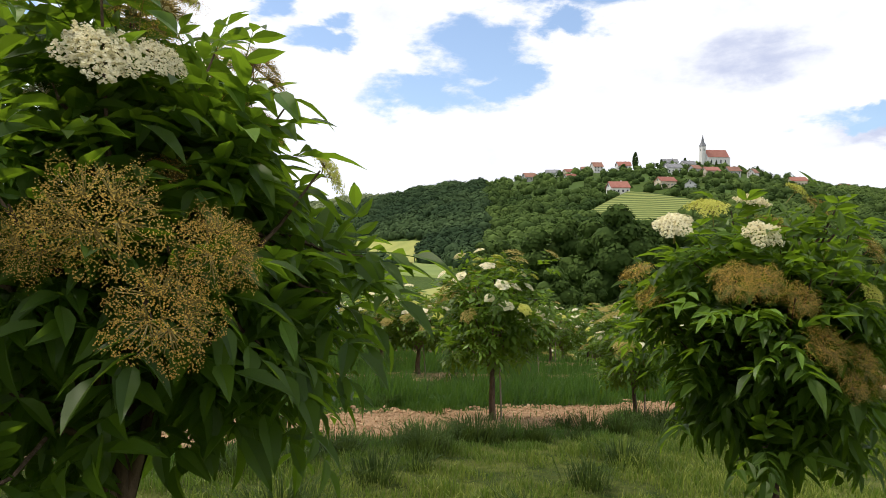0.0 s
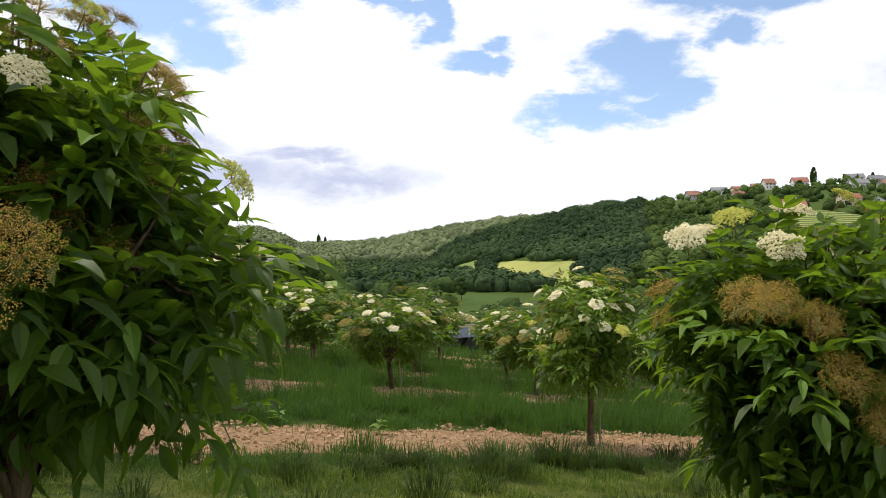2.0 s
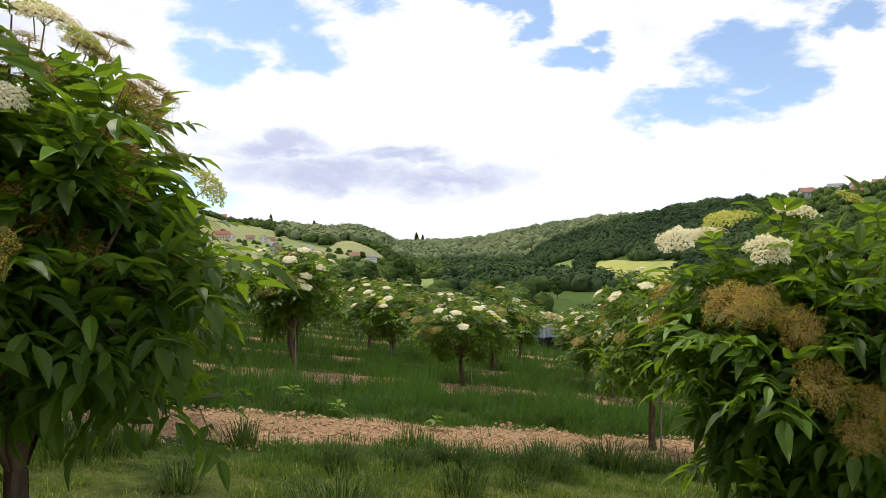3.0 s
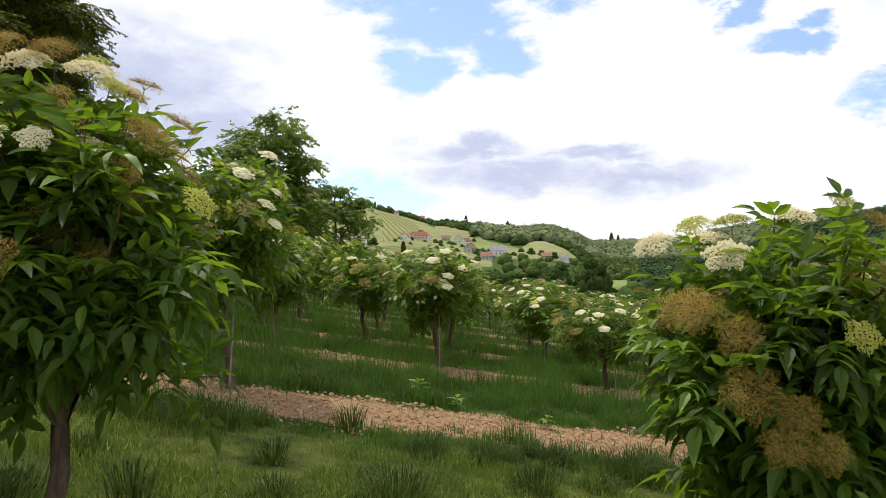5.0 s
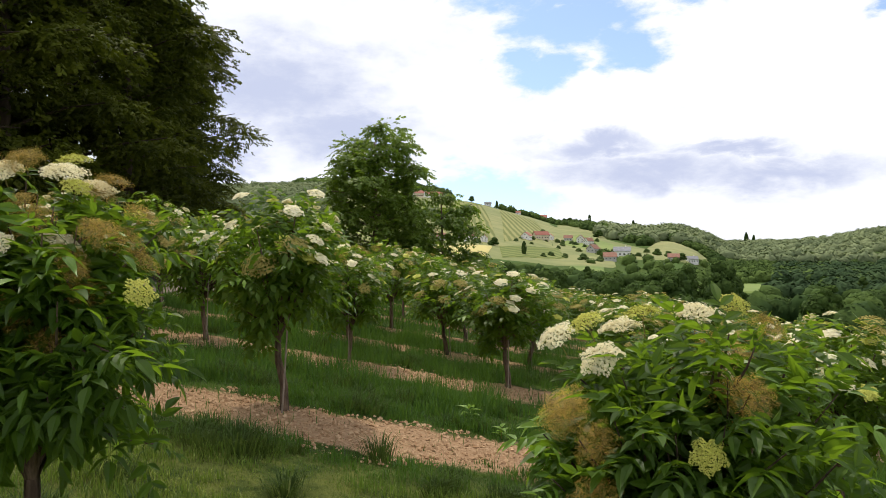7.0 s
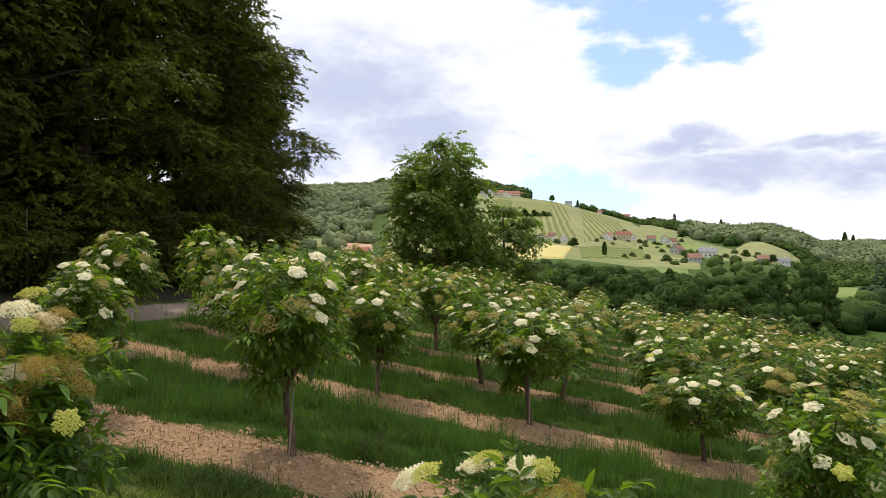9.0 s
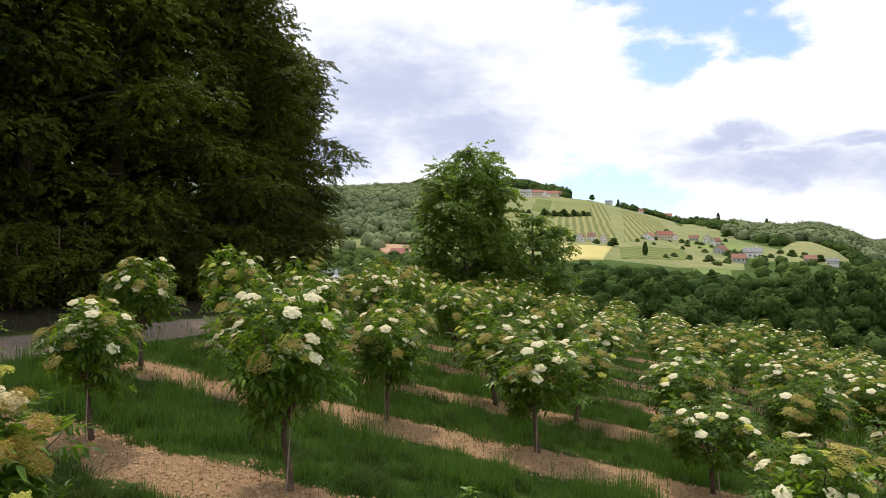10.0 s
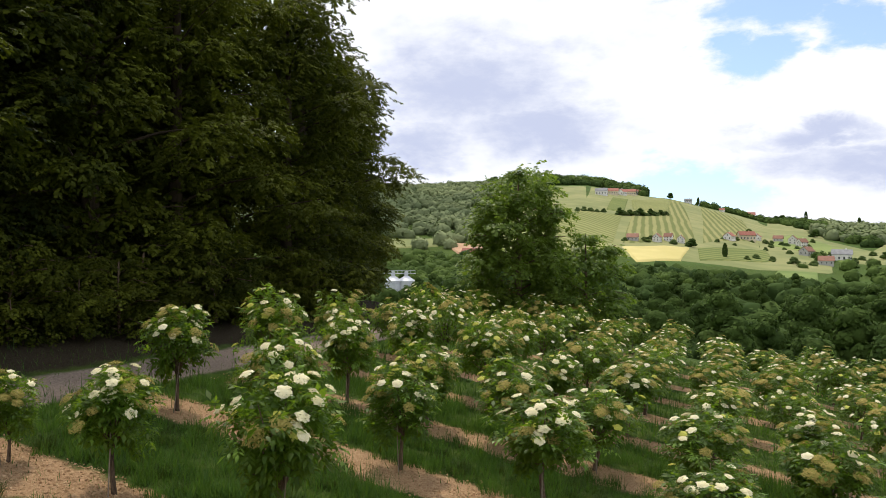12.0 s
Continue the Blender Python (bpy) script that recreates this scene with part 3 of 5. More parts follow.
    if level == 0:
        made, slots = [], []
        for n, (sort, _) in enumerate(BLOOM_SORTS):
            mine = [np.array(bloom_pose(rng, p, way, s)) for kind, p, way, s in heads if kind == sort]
            bloom, _ = umbel_parts(rng, 20, 0.13 if sort == "spent" else 0.085, 0.25, 0.05, 0.044 if sort == "spent" else 0.038, 0.4, star=False, rays=0)
            made.append(scatter(*bloom, mine))
            slots += [n] * len(made[-1][1])
        tagged(part_of("bloom", mesh_of("bloom", *join(*made), *[mat for _, mat in BLOOM_SORTS], slots=slots), root), kind="stuff")
        return root
    sort_of = NEAR_BLOOMS if level == 2 else FAR_BLOOMS
    for sort, place, way, s in heads:
        part_of("flower_head", rng.choice(sort_of[sort]), root, BLOOM_LABEL[sort], bloom_pose(rng, place, way, s, level == 2))
    return root


def stand(root, x, y, turn=0.0):
    root.matrix_basis = pose(x, y, float(ground_z(x, y)), 0, 0, turn)
    return root


def relative(heads, x, y):
    """World places of flower heads as places on a tree that stands at x, y."""
    z = float(ground_z(x, y))
    return [({"w": "white", "l": "lime", "s": "spent", "b": "bare"}[s], a - x, b - y, c - z, radius) for s, a, b, c, radius in heads]


# Sort, place and radius of the flower heads that show one by one, and of long bare shoots.
LEFT_HEADS = [("w", -0.73, 1.65, 2.65, 0.1), ("s", -0.67, 1.49, 2.27, 0.15), ("s", -0.50, 1.43, 2.05, 0.13), ("s", -0.41, 1.54, 2.18, 0.11), ("s", -0.82, 1.5, 2.2, 0.1), ("s", -0.44, 2.15, 2.53, 0.07), ("w", -0.66, 1.85, 2.67, 0.07), ("l", -0.31, 2.44, 2.41, 0.085),
              ("w", -0.93, 1.93, 3.07, 0.1), ("w", -0.94, 2.25, 3.09, 0.12), ("w", -0.91, 2.43, 3.0, 0.1), ("w", -0.80, 2.17, 2.69, 0.11), ("l", -1.16, 2.37, 3.18, 0.1), ("s", -0.78, 2.04, 2.84, 0.12), ("s", -0.53, 2.19, 2.46, 0.1), ("s", -0.5, 2.31, 2.74, 0.12),
              ("s", -0.5, 2.03, 2.17, 0.1), ("s", -0.75, 1.97, 2.9, 0.08), ("l", -0.78, 2.27, 2.99, 0.08), ("s", -0.48, 2.26, 2.75, 0.08), ("s", -0.66, 2.5, 2.72, 0.13), ("s", -0.72, 2.62, 2.86, 0.12), ("s", -0.9, 1.8, 3.12, 0.11), ("s", -0.62, 2.6, 2.58, 0.11), ("w", -0.95, 1.72, 2.85, 0.09), ("s", -0.85, 2.5, 3.05, 0.1),
              ("b", -0.01, 2.29, 2.21, 0), ("b", -0.1, 2.14, 2.07, 0), ("b", -0.18, 1.98, 1.9, 0), ("b", -0.27, 1.83, 1.91, 0), ("b", -0.37, 2.05, 2.67, 0), ("b", -0.34, 2.1, 2.58, 0), ("b", -0.18, 2.24, 2.24, 0), ("b", -0.05, 2.24, 2.13, 0), ("b", -0.22, 1.94, 2.1, 0),
              ("b", -0.44, 2.11, 2.73, 0), ("b", -0.37, 2.05, 2.51, 0), ("b", -0.54, 2.21, 2.83, 0), ("b", -0.33, 2.15, 2.57, 0), ("b", -0.50, 1.95, 2.56, 0), ("b", -0.39, 1.94, 2.35, 0), ("b", -0.32, 2.14, 2.30, 0), ("b", -0.24, 2.04, 2.18, 0), ("b", -0.16, 2.03, 1.81, 0), ("b", -0.59, 2.06, 2.77, 0)]
RIGHT_HEADS = [("w", 1.42, 4.26, 2.25, 0.11), ("l", 1.58, 4.21, 2.34, 0.1), ("w", 1.88, 4.21, 2.36, 0.1), ("s", 1.2, 4.33, 1.94, 0.12), ("s", 1.22, 4.02, 1.82, 0.1), ("s", 1.53, 3.55, 1.94, 0.13), ("s", 1.81, 3.43, 1.85, 0.1), ("s", 1.89, 3.32, 1.64, 0.12), ("s", 2.01, 3.31, 1.45, 0.09),
               ("s", 2.2, 3.95, 2.04, 0.13), ("w", 1.70, 3.64, 2.17, 0.095), ("l", 1.5, 3.82, 2.31, 0.085), ("w", 1.30, 3.85, 2.22, 0.1), ("l", 2.11, 4.12, 2.41, 0.07), ("s", 2.26, 4.16, 2.32, 0.09), ("s", 1.64, 3.46, 1.94, 0.11), ("s", 2.06, 3.33, 1.57, 0.085), ("s", 2.16, 3.34, 1.44, 0.085), ("s", 2.35, 3.75, 2.08, 0.1), ("l", 2.24, 3.58, 1.85, 0.07),
               ("b", 2.24, 3.82, 2.56, 0), ("b", 1.99, 4.0, 2.43, 0), ("b", 1.71, 3.9, 2.34, 0), ("b", 1.4, 4.04, 2.38, 0), ("b", 2.19, 3.78, 2.46, 0), ("b", 2.34, 3.9, 2.5, 0), ("b", 2.4, 3.7, 2.3, 0)]
left_elder = elder_tree("elder_tree", 11, 2.55, 0.84, 0.45, 18, 5, 2, 8, (0.18, 0.08), (0.03, 0.1), 0.05, 280, relative(LEFT_HEADS, -0.94, 2.0), 0.6)
tagged(stand(left_elder, -0.94, 2.0), "tall elder tree with dark leaves and ochre flower heads", "tree", "elder trees in rows")
right_elder = elder_tree("elder_tree", 12, 2.34, 0.74, 0.58, 22, 6, 2, 3, (0.3, 0.15), (0.0, 0.0), 0.05, 240, relative(RIGHT_HEADS, 1.95, 4.1))
tagged(stand(right_elder, 1.95, 4.1), "broad low elder tree with creamy and brown flower heads", "tree", "elder trees in rows")

MIDDLE_TREES = [elder_tree("elder_tree", 20 + k, (2.75, 2.9, 2.6, 2.8, 2.7)[k], (0.9, 0.85, 0.8, 0.95, 0.85)[k], (0.74, 0.66, 0.8, 0.7, 0.88)[k], 16, 6, 1, 38, ((0.38, 0.14), (0.34, 0.2), (0.42, 0.12), (0.36, 0.14), (0.32, 0.14))[k], (0.05 * (k - 2), -0.04 + 0.03 * k), 0.052) for k in range(5)]
FAR_TREES = [elder_tree("elder_tree", 40 + k, (2.7, 2.9, 2.5, 2.8)[k], 0.85, (0.9, 0.82, 0.95, 0.85)[k], 14, 6, 0, 36, ((0.44, 0.12), (0.38, 0.15), (0.46, 0.1), (0.4, 0.12))[k], (0.02 * k, -0.03), 0.045) for k in range(4)]

STAKE_MESH = mesh_of("support_stake", *tube([(0, 0, -0.2), (0, 0, 0.6), (0.01, 0, 1.3)], [0.014, 0.013, 0.012], 6), STAKE)


def place_stake(x, y, tilt, turn):
    ob = new("support_stake", STAKE_MESH)
    ob.matrix_basis = pose(x, y, float(ground_z(x, y)), tilt, 0, turn)
    return tagged(ob, "thin grey wooden stake beside an elder tree", "stake", "stakes of the elder trees")


FIELD_RNG = random.Random(77)
ROWS_ACROSS = [8.0, 13.4] + [17.6 + 4.15 * k for k in range(7)]
# Trees of the first two rows stand at their own places; the farther rows are even.
FIRST_ROW = [(-9.6, 2.4), (-7.9, 4.1), (-5.2, 6.4), (0.72, 10.4), (3.1, 11.6), (5.9, 13.6), (8.6, 15.8), (11.3, 18.0)]
SECOND_ROW = [(-13.1, 6.0), (-10.9, 8.1), (-8.72, 10.2), (-6.2, 12.4), (-3.4, 14.5), (-0.64, 17.0), (2.2, 18.8), (4.9, 21.0), (7.6, 23.2), (10.3, 25.4)]
PATTERN = {0: (1, 3, 0, 1, 2, 4, 2, 0), 1: (3, 4, 1, 0, 4, 2, 0, 1, 3, 2)}
for line, across in enumerate(ROWS_ACROSS):
    if line < 2:
        spots = [FIRST_ROW, SECOND_ROW][line]
    else:
        spots = [tuple(row_place(-6.4 + 2.55 * k + FIELD_RNG.uniform(-0.4, 0.4), across + FIELD_RNG.uniform(-0.35, 0.35))[:2]) for k in range(22)]
    for n, (x, y) in enumerate(spots):
        if line > 2 and 9.8 < math.degrees(math.atan2(1.2 - x, y)) < 13.6:
            continue
        near = math.hypot(x + 2, y - 4) < 21
        kinds = MIDDLE_TREES if near else FAR_TREES
        source = kinds[PATTERN[line][n] % len(kinds) if line < 2 else FIELD_RNG.randrange(len(kinds))]
        s, low = FIELD_RNG.uniform(0.92, 1.08) if (line, n) != (0, 0) else 0.62, 0.0
        if (line, n) == (0, 3):
            s = 0.88
        elif (line, n) == (0, 1):
            s = 0.85
        elif line > 0:
            low = float(smooth_step(-1.5, 4.5, x * ROW_X + y * ROW_Y))
            s *= 1.0 - 0.22 * low
        elif n > 3:
            s *= 0.72
        tree = copy_thing(source, pose(x, y, float(ground_z(x, y)), 0, 0, FIELD_RNG.uniform(0, 360)) @ Matrix.Diagonal((s * (1 + 0.32 * low), s * (1 + 0.32 * low), s * FIELD_RNG.uniform(0.92, 1.05), 1)))
        tagged(tree, "young elder tree in bloom standing in a soil strip" if near else "elder tree dotted with white flower heads", "tree", "elder trees in rows")
        if math.hypot(x + 2, y - 4) < 30:
            place_stake(x + FIELD_RNG.uniform(0.1, 0.25), y - 0.12, FIELD_RNG.uniform(-7, 7), FIELD_RNG.uniform(0, 360))
for source in (*MIDDLE_TREES, *FAR_TREES):
    for ob in (*source.children_recursive, source):
        bpy.data.objects.remove(ob)


# ---- large trees ----
def leaf_spray(rng, leaves=7, size=0.5, wide=0.2):
    """A flat hanging spray of leaves along y."""
    made = []
    for k in range(leaves):
        t = k / (leaves - 1)
        side = (-1, 1)[k % 2]
        m = Matrix.Translation((0, t * size, -0.18 * size * t * t)) @ Matrix.Rotation(-side * radians(rng.uniform(35, 75)), 4, "Z") @ Matrix.Rotation(radians(rng.uniform(-35, 10)), 4, "X") @ Matrix.Rotation(radians(rng.uniform(-30, 30)), 4, "Y")
        v, f = simple_leaflet(wide * rng.uniform(0.8, 1.2), wide * 0.72, 0.25)
        made.append(scatter(v, f, [np.array(m)]))
    return join(*made)


def large_tree(name, seed, height, clear, wide, limbs, tufts, sprays, leaf, spray_size, trunk_radius, leaf_wide, per_spray=7, profile=0.74, flat=0.5, inner=0, bough=(0.28, 0.42), stray=0.08, sag=0.3, bark=BARK):
    """A broadleaf tree: trunk, limbs and a crown of flat leafy boughs with dark gaps between them. inner: sprays near the trunk."""
    rng = random.Random(seed)
    root = new(name)
    bend = rng.uniform(-0.4, 0.4)
    trunk = [(0, 0, -0.5), (bend * 0.3, 0, height * 0.3), (bend, 0.2, height * 0.6), (bend * 1.2, 0.1, height * 0.9)]
    part_of("trunk", mesh_of("trunk", *tube(trunk, [trunk_radius * 1.25, trunk_radius, trunk_radius * 0.6, 0.04], 10), bark, smooth=True), root)
    wood, centres = [], []
    for k in range(limbs):
        t = (k + 0.5) / limbs
        z = clear + (height - clear) * t * 0.92
        span = wide * (math.sin(math.pi * min(1.0, 0.22 + profile * t)) ** 0.7) * rng.uniform(0.75, 1.1) * (1.0 if not inner else 1.16 if k % 3 == 0 else 0.84)
        a = k * 2.39996 + rng.uniform(-0.4, 0.4)
        start = np.array([bend * t, 0.1, z - 0.12 * height * (0.3 + 0.4 * t)])
        end = np.array([math.cos(a) * span, math.sin(a) * span, z + rng.uniform(-0.3, 0.6)])
        mid = 0.5 * (start + end) + np.array([0, 0, 0.25])
        wood.append(tube([start, mid, end], [trunk_radius * 0.32 * (1 - 0.6 * t), trunk_radius * 0.2 * (1 - 0.6 * t), 0.02], 5))
        for _ in range(tufts + (1 if inner and k % 3 == 0 else 0)):
            s = rng.uniform(0.7 if inner and k % 3 == 0 else 0.5, 1.0)
            c = start + (end - start) * s + np.array([rng.gauss(0, stray), rng.gauss(0, stray), rng.gauss(0.0, 0.04)]) * wide
            centres.append((c, rng.uniform(*bough) * wide))
    tagged(part_of("branchwork", mesh_of("branchwork", *join(*wood), bark), root), kind="stuff")
    base, ahead = [], []
    for c, r in centres:
        for _ in range(sprays):
            d = np.array([rng.gauss(0, 1), rng.gauss(0, 1), rng.gauss(0.3, 0.7)])
            d /= np.linalg.norm(d)
            reach = rng.uniform(0.45, 1.05)
            base.append(c + d * r * reach * np.array([1, 1, flat]) - np.array([0, 0, sag * r * reach * reach]))
            ahead.append(d * np.array([1, 1, 0.3]) + np.array([0, 0, rng.uniform(-0.6, 0.0)]))
    for _ in range(inner):
        t, a, out = rng.random(), rng.uniform(0, 2 * math.pi), wide * rng.uniform(0.15, 0.6)
        base.append(np.array([math.cos(a) * out, math.sin(a) * out, clear + (height - clear) * 0.88 * t]))
        ahead.append(np.array([rng.uniform(-1, 1), rng.uniform(-1, 1), rng.uniform(-0.6, 0.2)]))
    base, ahead = np.array(base), np.array(ahead)
    up = np.array([(rng.uniform(-0.4, 0.4), rng.uniform(-0.4, 0.4), 1.0) for _ in base])
    fr = frames_of(base, ahead, up, [rng.uniform(0.75, 1.25) * (1.0 if k < len(base) - inner else 1.5) for k in range(len(base))])
    shapes = [leaf_spray(rng, per_spray, spray_size, leaf_wide) for _ in range(3)]
    verts, faces = join(*[scatter(*shapes[k], fr[k::3]) for k in range(3)])
    tagged(part_of("crown", mesh_of("crown", verts, faces, leaf), root), kind="stuff")
    return root


def clear_away(*roots):
    for source in roots:
        for ob in (*source.children_recursive, source):
            bpy.data.objects.remove(ob)


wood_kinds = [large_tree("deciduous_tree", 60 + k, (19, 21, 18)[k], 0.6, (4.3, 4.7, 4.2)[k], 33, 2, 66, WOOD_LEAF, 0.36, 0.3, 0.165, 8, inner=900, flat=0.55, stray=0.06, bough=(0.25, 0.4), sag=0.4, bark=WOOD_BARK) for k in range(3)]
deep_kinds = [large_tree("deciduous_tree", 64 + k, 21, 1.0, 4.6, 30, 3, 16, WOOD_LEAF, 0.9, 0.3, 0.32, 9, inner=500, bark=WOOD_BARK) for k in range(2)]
WOOD_RNG = random.Random(9)
EDGE = [(-16.6, -7 + 4.4 * k) for k in range(10)] + [(-18.0, 37.0), (-20.0, 42.0), (-22.0, 47.0), (-23.8, 52.0), (-26.2, 56.0)]
for k, (along, across) in enumerate(EDGE):
    x, y, z = row_place(along + WOOD_RNG.uniform(-0.5, 0.5), across)
    s = WOOD_RNG.uniform(0.94, 1.08) * (1.1 if 9 < k < 14 else 1.0)
    tagged(copy_thing(wood_kinds[k % 3], pose(x, y, z, 0, 0, WOOD_RNG.uniform(0, 360)) @ Matrix.Diagonal((s, s, s, 1))), "tall dark broadleaf tree at the edge of a wood", "tree", "trees of the wood edge")
for k in range(9):
    x, y, z = row_place(-21.0 + WOOD_RNG.uniform(-1, 1), -9 + 4.8 * k)
    tagged(copy_thing(deep_kinds[k % 2], pose(x, y, z, 0, 0, WOOD_RNG.uniform(0, 360))), "tall dark broadleaf tree deeper in the wood", "tree", "trees of the wood edge")
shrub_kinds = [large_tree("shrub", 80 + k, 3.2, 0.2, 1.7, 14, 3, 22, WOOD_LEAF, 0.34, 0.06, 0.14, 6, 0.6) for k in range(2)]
for k in range(22):
    x, y, z = row_place(-14.2 + WOOD_RNG.uniform(-0.5, 0.4), -7 + 1.95 * k)
    s = WOOD_RNG.uniform(0.7, 1.15)
    tagged(copy_thing(shrub_kinds[k % 2], pose(x, y, z, 0, 0, WOOD_RNG.uniform(0, 360)) @ Matrix.Diagonal((s, s, s, 1))), "dark leafy shrub under the trees beside the track", "shrub", "undergrowth of the wood edge")
clear_away(*wood_kinds, *deep_kinds, *shrub_kinds)

walnut = large_tree("walnut_tree", 71, 10.4, 1.9, 3.5, 38, 3, 34, WALNUT_LEAF, 0.45, 0.22, 0.22, 7, profile=0.6, flat=0.8, bough=(0.16, 0.3), stray=0.12, sag=0.05)
tagged(stand(walnut, -31.4, 29.6, 40), "rounded green walnut tree at the end of the field", "tree")
young_walnut = large_tree("walnut_tree", 73, 7.0, 0.5, 2.7, 24, 3, 26, WALNUT_LEAF, 0.42, 0.12, 0.2, 7, profile=0.64, flat=0.8, bough=(0.16, 0.3), stray=0.12, sag=0.05)
tagged(stand(young_walnut, -29.5, 33.5, 10), "smaller green walnut tree beside a taller one", "tree")


# ---- fields on the hills ----
def stripes_material(name, dark, light, turn, pitch, strength=0.6):
    def build(n, where, bsdf):
        axes = n.add("ShaderNodeSeparateXYZ", {0: where}).outputs
        c, s = math.cos(radians(turn)), math.sin(radians(turn))
        u = n.math("ADD", n.math("MULTIPLY", axes[0], c / pitch), n.math("MULTIPLY", axes[1], s / pitch))
        u = n.math("ADD", u, n.math("MULTIPLY", n.noise(where, 0.03, 3.0), 0.6))
        saw = n.math("ABSOLUTE", n.math("SUBTRACT", n.math("FRACT", u), 0.5))
        row = n.math("MULTIPLY", n.ramp(saw, 0.14, 0.34), strength)
        patch = n.noise(where, 0.02, 5.0)
        light_now = n.mix(n.ramp(patch, 0.3, 0.7), light, tuple(0.8 * v + 0.2 * d for v, d in zip(light, dark)))
        return (n.mix(row, light_now, dark), )

    return shader(name, build, 0.95, 0.05)[0]


PLOTS = []


def plot(name, label, corners, material, lift=0.7):
    """A field draped over the land; corners as azimuth and distance, in turn."""
    c, t = np.array(corners, float), np.linspace(0, 1, 25)
    u, v = np.meshgrid(t, t, indexing="ij")
    grid = ((1 - u) * (1 - v))[..., None] * c[0] + (u * (1 - v))[..., None] * c[1] + (u * v)[..., None] * c[2] + ((1 - u) * v)[..., None] * c[3]
    x, y = -grid[..., 1] * np.sin(np.radians(grid[..., 0])), grid[..., 1] * np.cos(np.radians(grid[..., 0]))
    rim = (u == 0) | (u == 1) | (v == 0) | (v == 1)
    top = np.stack([x, y, ground_z(x, y) + np.where(rim, -1.5, lift)], -1).reshape(-1, 3)
    k = np.arange(24)
    i, j = np.meshgrid(k, k, indexing="ij")
    a = (i * 25 + j).ravel()
    quads = np.stack([a, a + 1, a + 26, a + 25], -1)
    ob = new(name, mesh_of(name, top, quads, material, smooth=True))
    PLOTS.append(c)
    return tagged(ob, label, "field", kind="structure")


def inside(a, r):
    """Whether a place lies on one of the fields."""
    for c in PLOTS:
        turns = []
        for k in range(4):
            (p, q), (s, t) = c[k], c[(k + 1) % 4]
            turns.append((s - p) * (r - q) - (t - q) * (a - p))
        if min(turns) > 0 or max(turns) < 0:
            return True
    return False


HAY = mottled("pale_hill_meadow", (0.155, 0.18, 0.062), (0.265, 0.26, 0.105), 0.05, 0.95, 0.0)
LUSH = mottled("lush_meadow", (0.11, 0.165, 0.04), (0.2, 0.25, 0.065), 0.04, 0.95, 0.0)
YELLOW = mottled("yellow_crop", (0.48, 0.41, 0.15), (0.62, 0.53, 0.23), 0.05, 0.95, 0.0)
BROWN = mottled("bare_brown_field", (0.36, 0.22, 0.13), (0.5, 0.33, 0.2), 0.05, 0.95, 0.0)
VINES_A = stripes_material("vine_rows_uphill", (0.075, 0.11, 0.03), (0.28, 0.27, 0.115), 45.0, 6.0, 0.62)
VINES_B = stripes_material("vine_rows_slanting", (0.085, 0.12, 0.034), (0.26, 0.26, 0.105), 78.0, 6.0, 0.5)
VINES_C = stripes_material("vine_rows_dark", (0.06, 0.1, 0.03), (0.2, 0.22, 0.075), 20.0, 4.4, 0.5)
plot("hill_meadow", "pale green meadow slope of the far hill", [(56.45, 377), (30.45, 408), (32.45, 1102), (56.45, 918)], HAY, 0.4)
PLOTS.clear()
plot("vineyard", "vineyard with rows running up the slope", [(46.15, 455), (40.45, 512), (42.15, 1005), (45.45, 704)], VINES_A, 0.8)
plot("vineyard", "vineyard with slanting rows", [(55.45, 430), (46.35, 455), (45.85, 653), (55.45, 612)], VINES_B, 0.8)
plot("vineyard", "vineyard on the upper slope", [(45.55, 714), (42.85, 734), (42.55, 969), (45.75, 831)], VINES_B, 1.0)
plot("vineyard", "small dark vineyard plot", [(47.45, 668), (46.05, 668), (45.85, 828), (47.05, 816)], VINES_C, 1.2)
plot("vineyard", "vineyard below the hill road", [(40.25, 516), (36.65, 634), (37.65, 908), (40.85, 1030)], VINES_A, 0.8)
plot("meadow", "bright green meadow below the vineyard", [(36.05, 622), (30.45, 510), (30.95, 653), (34.45, 796)], LUSH, 0.8)
plot("crop_field", "yellow crop field below the vineyard", [(46.15, 449), (40.85, 488), (41.45, 411), (44.75, 387)], YELLOW, 1.0)
plot("vineyard", "green vineyard beside a yellow field", [(40.65, 494), (35.75, 577), (35.05, 476), (40.35, 422)], VINES_C, 0.9)
plot("vineyard", "vineyard on the slope under the village", [(-10.8, 455), (-16.2, 370), (-20.4, 490), (-13.9, 560)], stripes_material("vine_rows_church", (0.055, 0.09, 0.024), (0.26, 0.28, 0.09), 62.0, 9.0, 0.9), 2.5)
MOWN = mottled("mown_field", (0.21, 0.24, 0.06), (0.36, 0.35, 0.1), 0.05, 0.95, 0.0)
plot("crop_field", "yellowish mown field on the valley side", [(9.7, 428), (2.6, 330), (1.9, 425), (8.2, 520)], MOWN, 0.7)
plot("meadow", "bright green meadow in the valley", [(4.6, 280), (-0.7, 248), (-1.0, 318), (3.6, 370)], LUSH, 0.7)
plot("crop_field", "yellowish green field in the valley", [(2.6, 150), (-0.9, 150), (-1.4, 232), (2.2, 205)], MOWN, 0.7)
plot("meadow", "green meadow beside the woods", [(13.6, 440), (9.9, 440), (9.4, 560), (12.8, 570)], LUSH, 0.7)
plot("meadow", "pale meadow on the far slope", [(30.45, 510), (26.05, 510), (24.45, 673), (28.45, 806)], HAY, 0.7)
plot("meadow", "pale green strip of meadow on the hillside", [(68.45, 430), (60.1, 440), (60.3, 480), (67.45, 490)], HAY, 0.8)
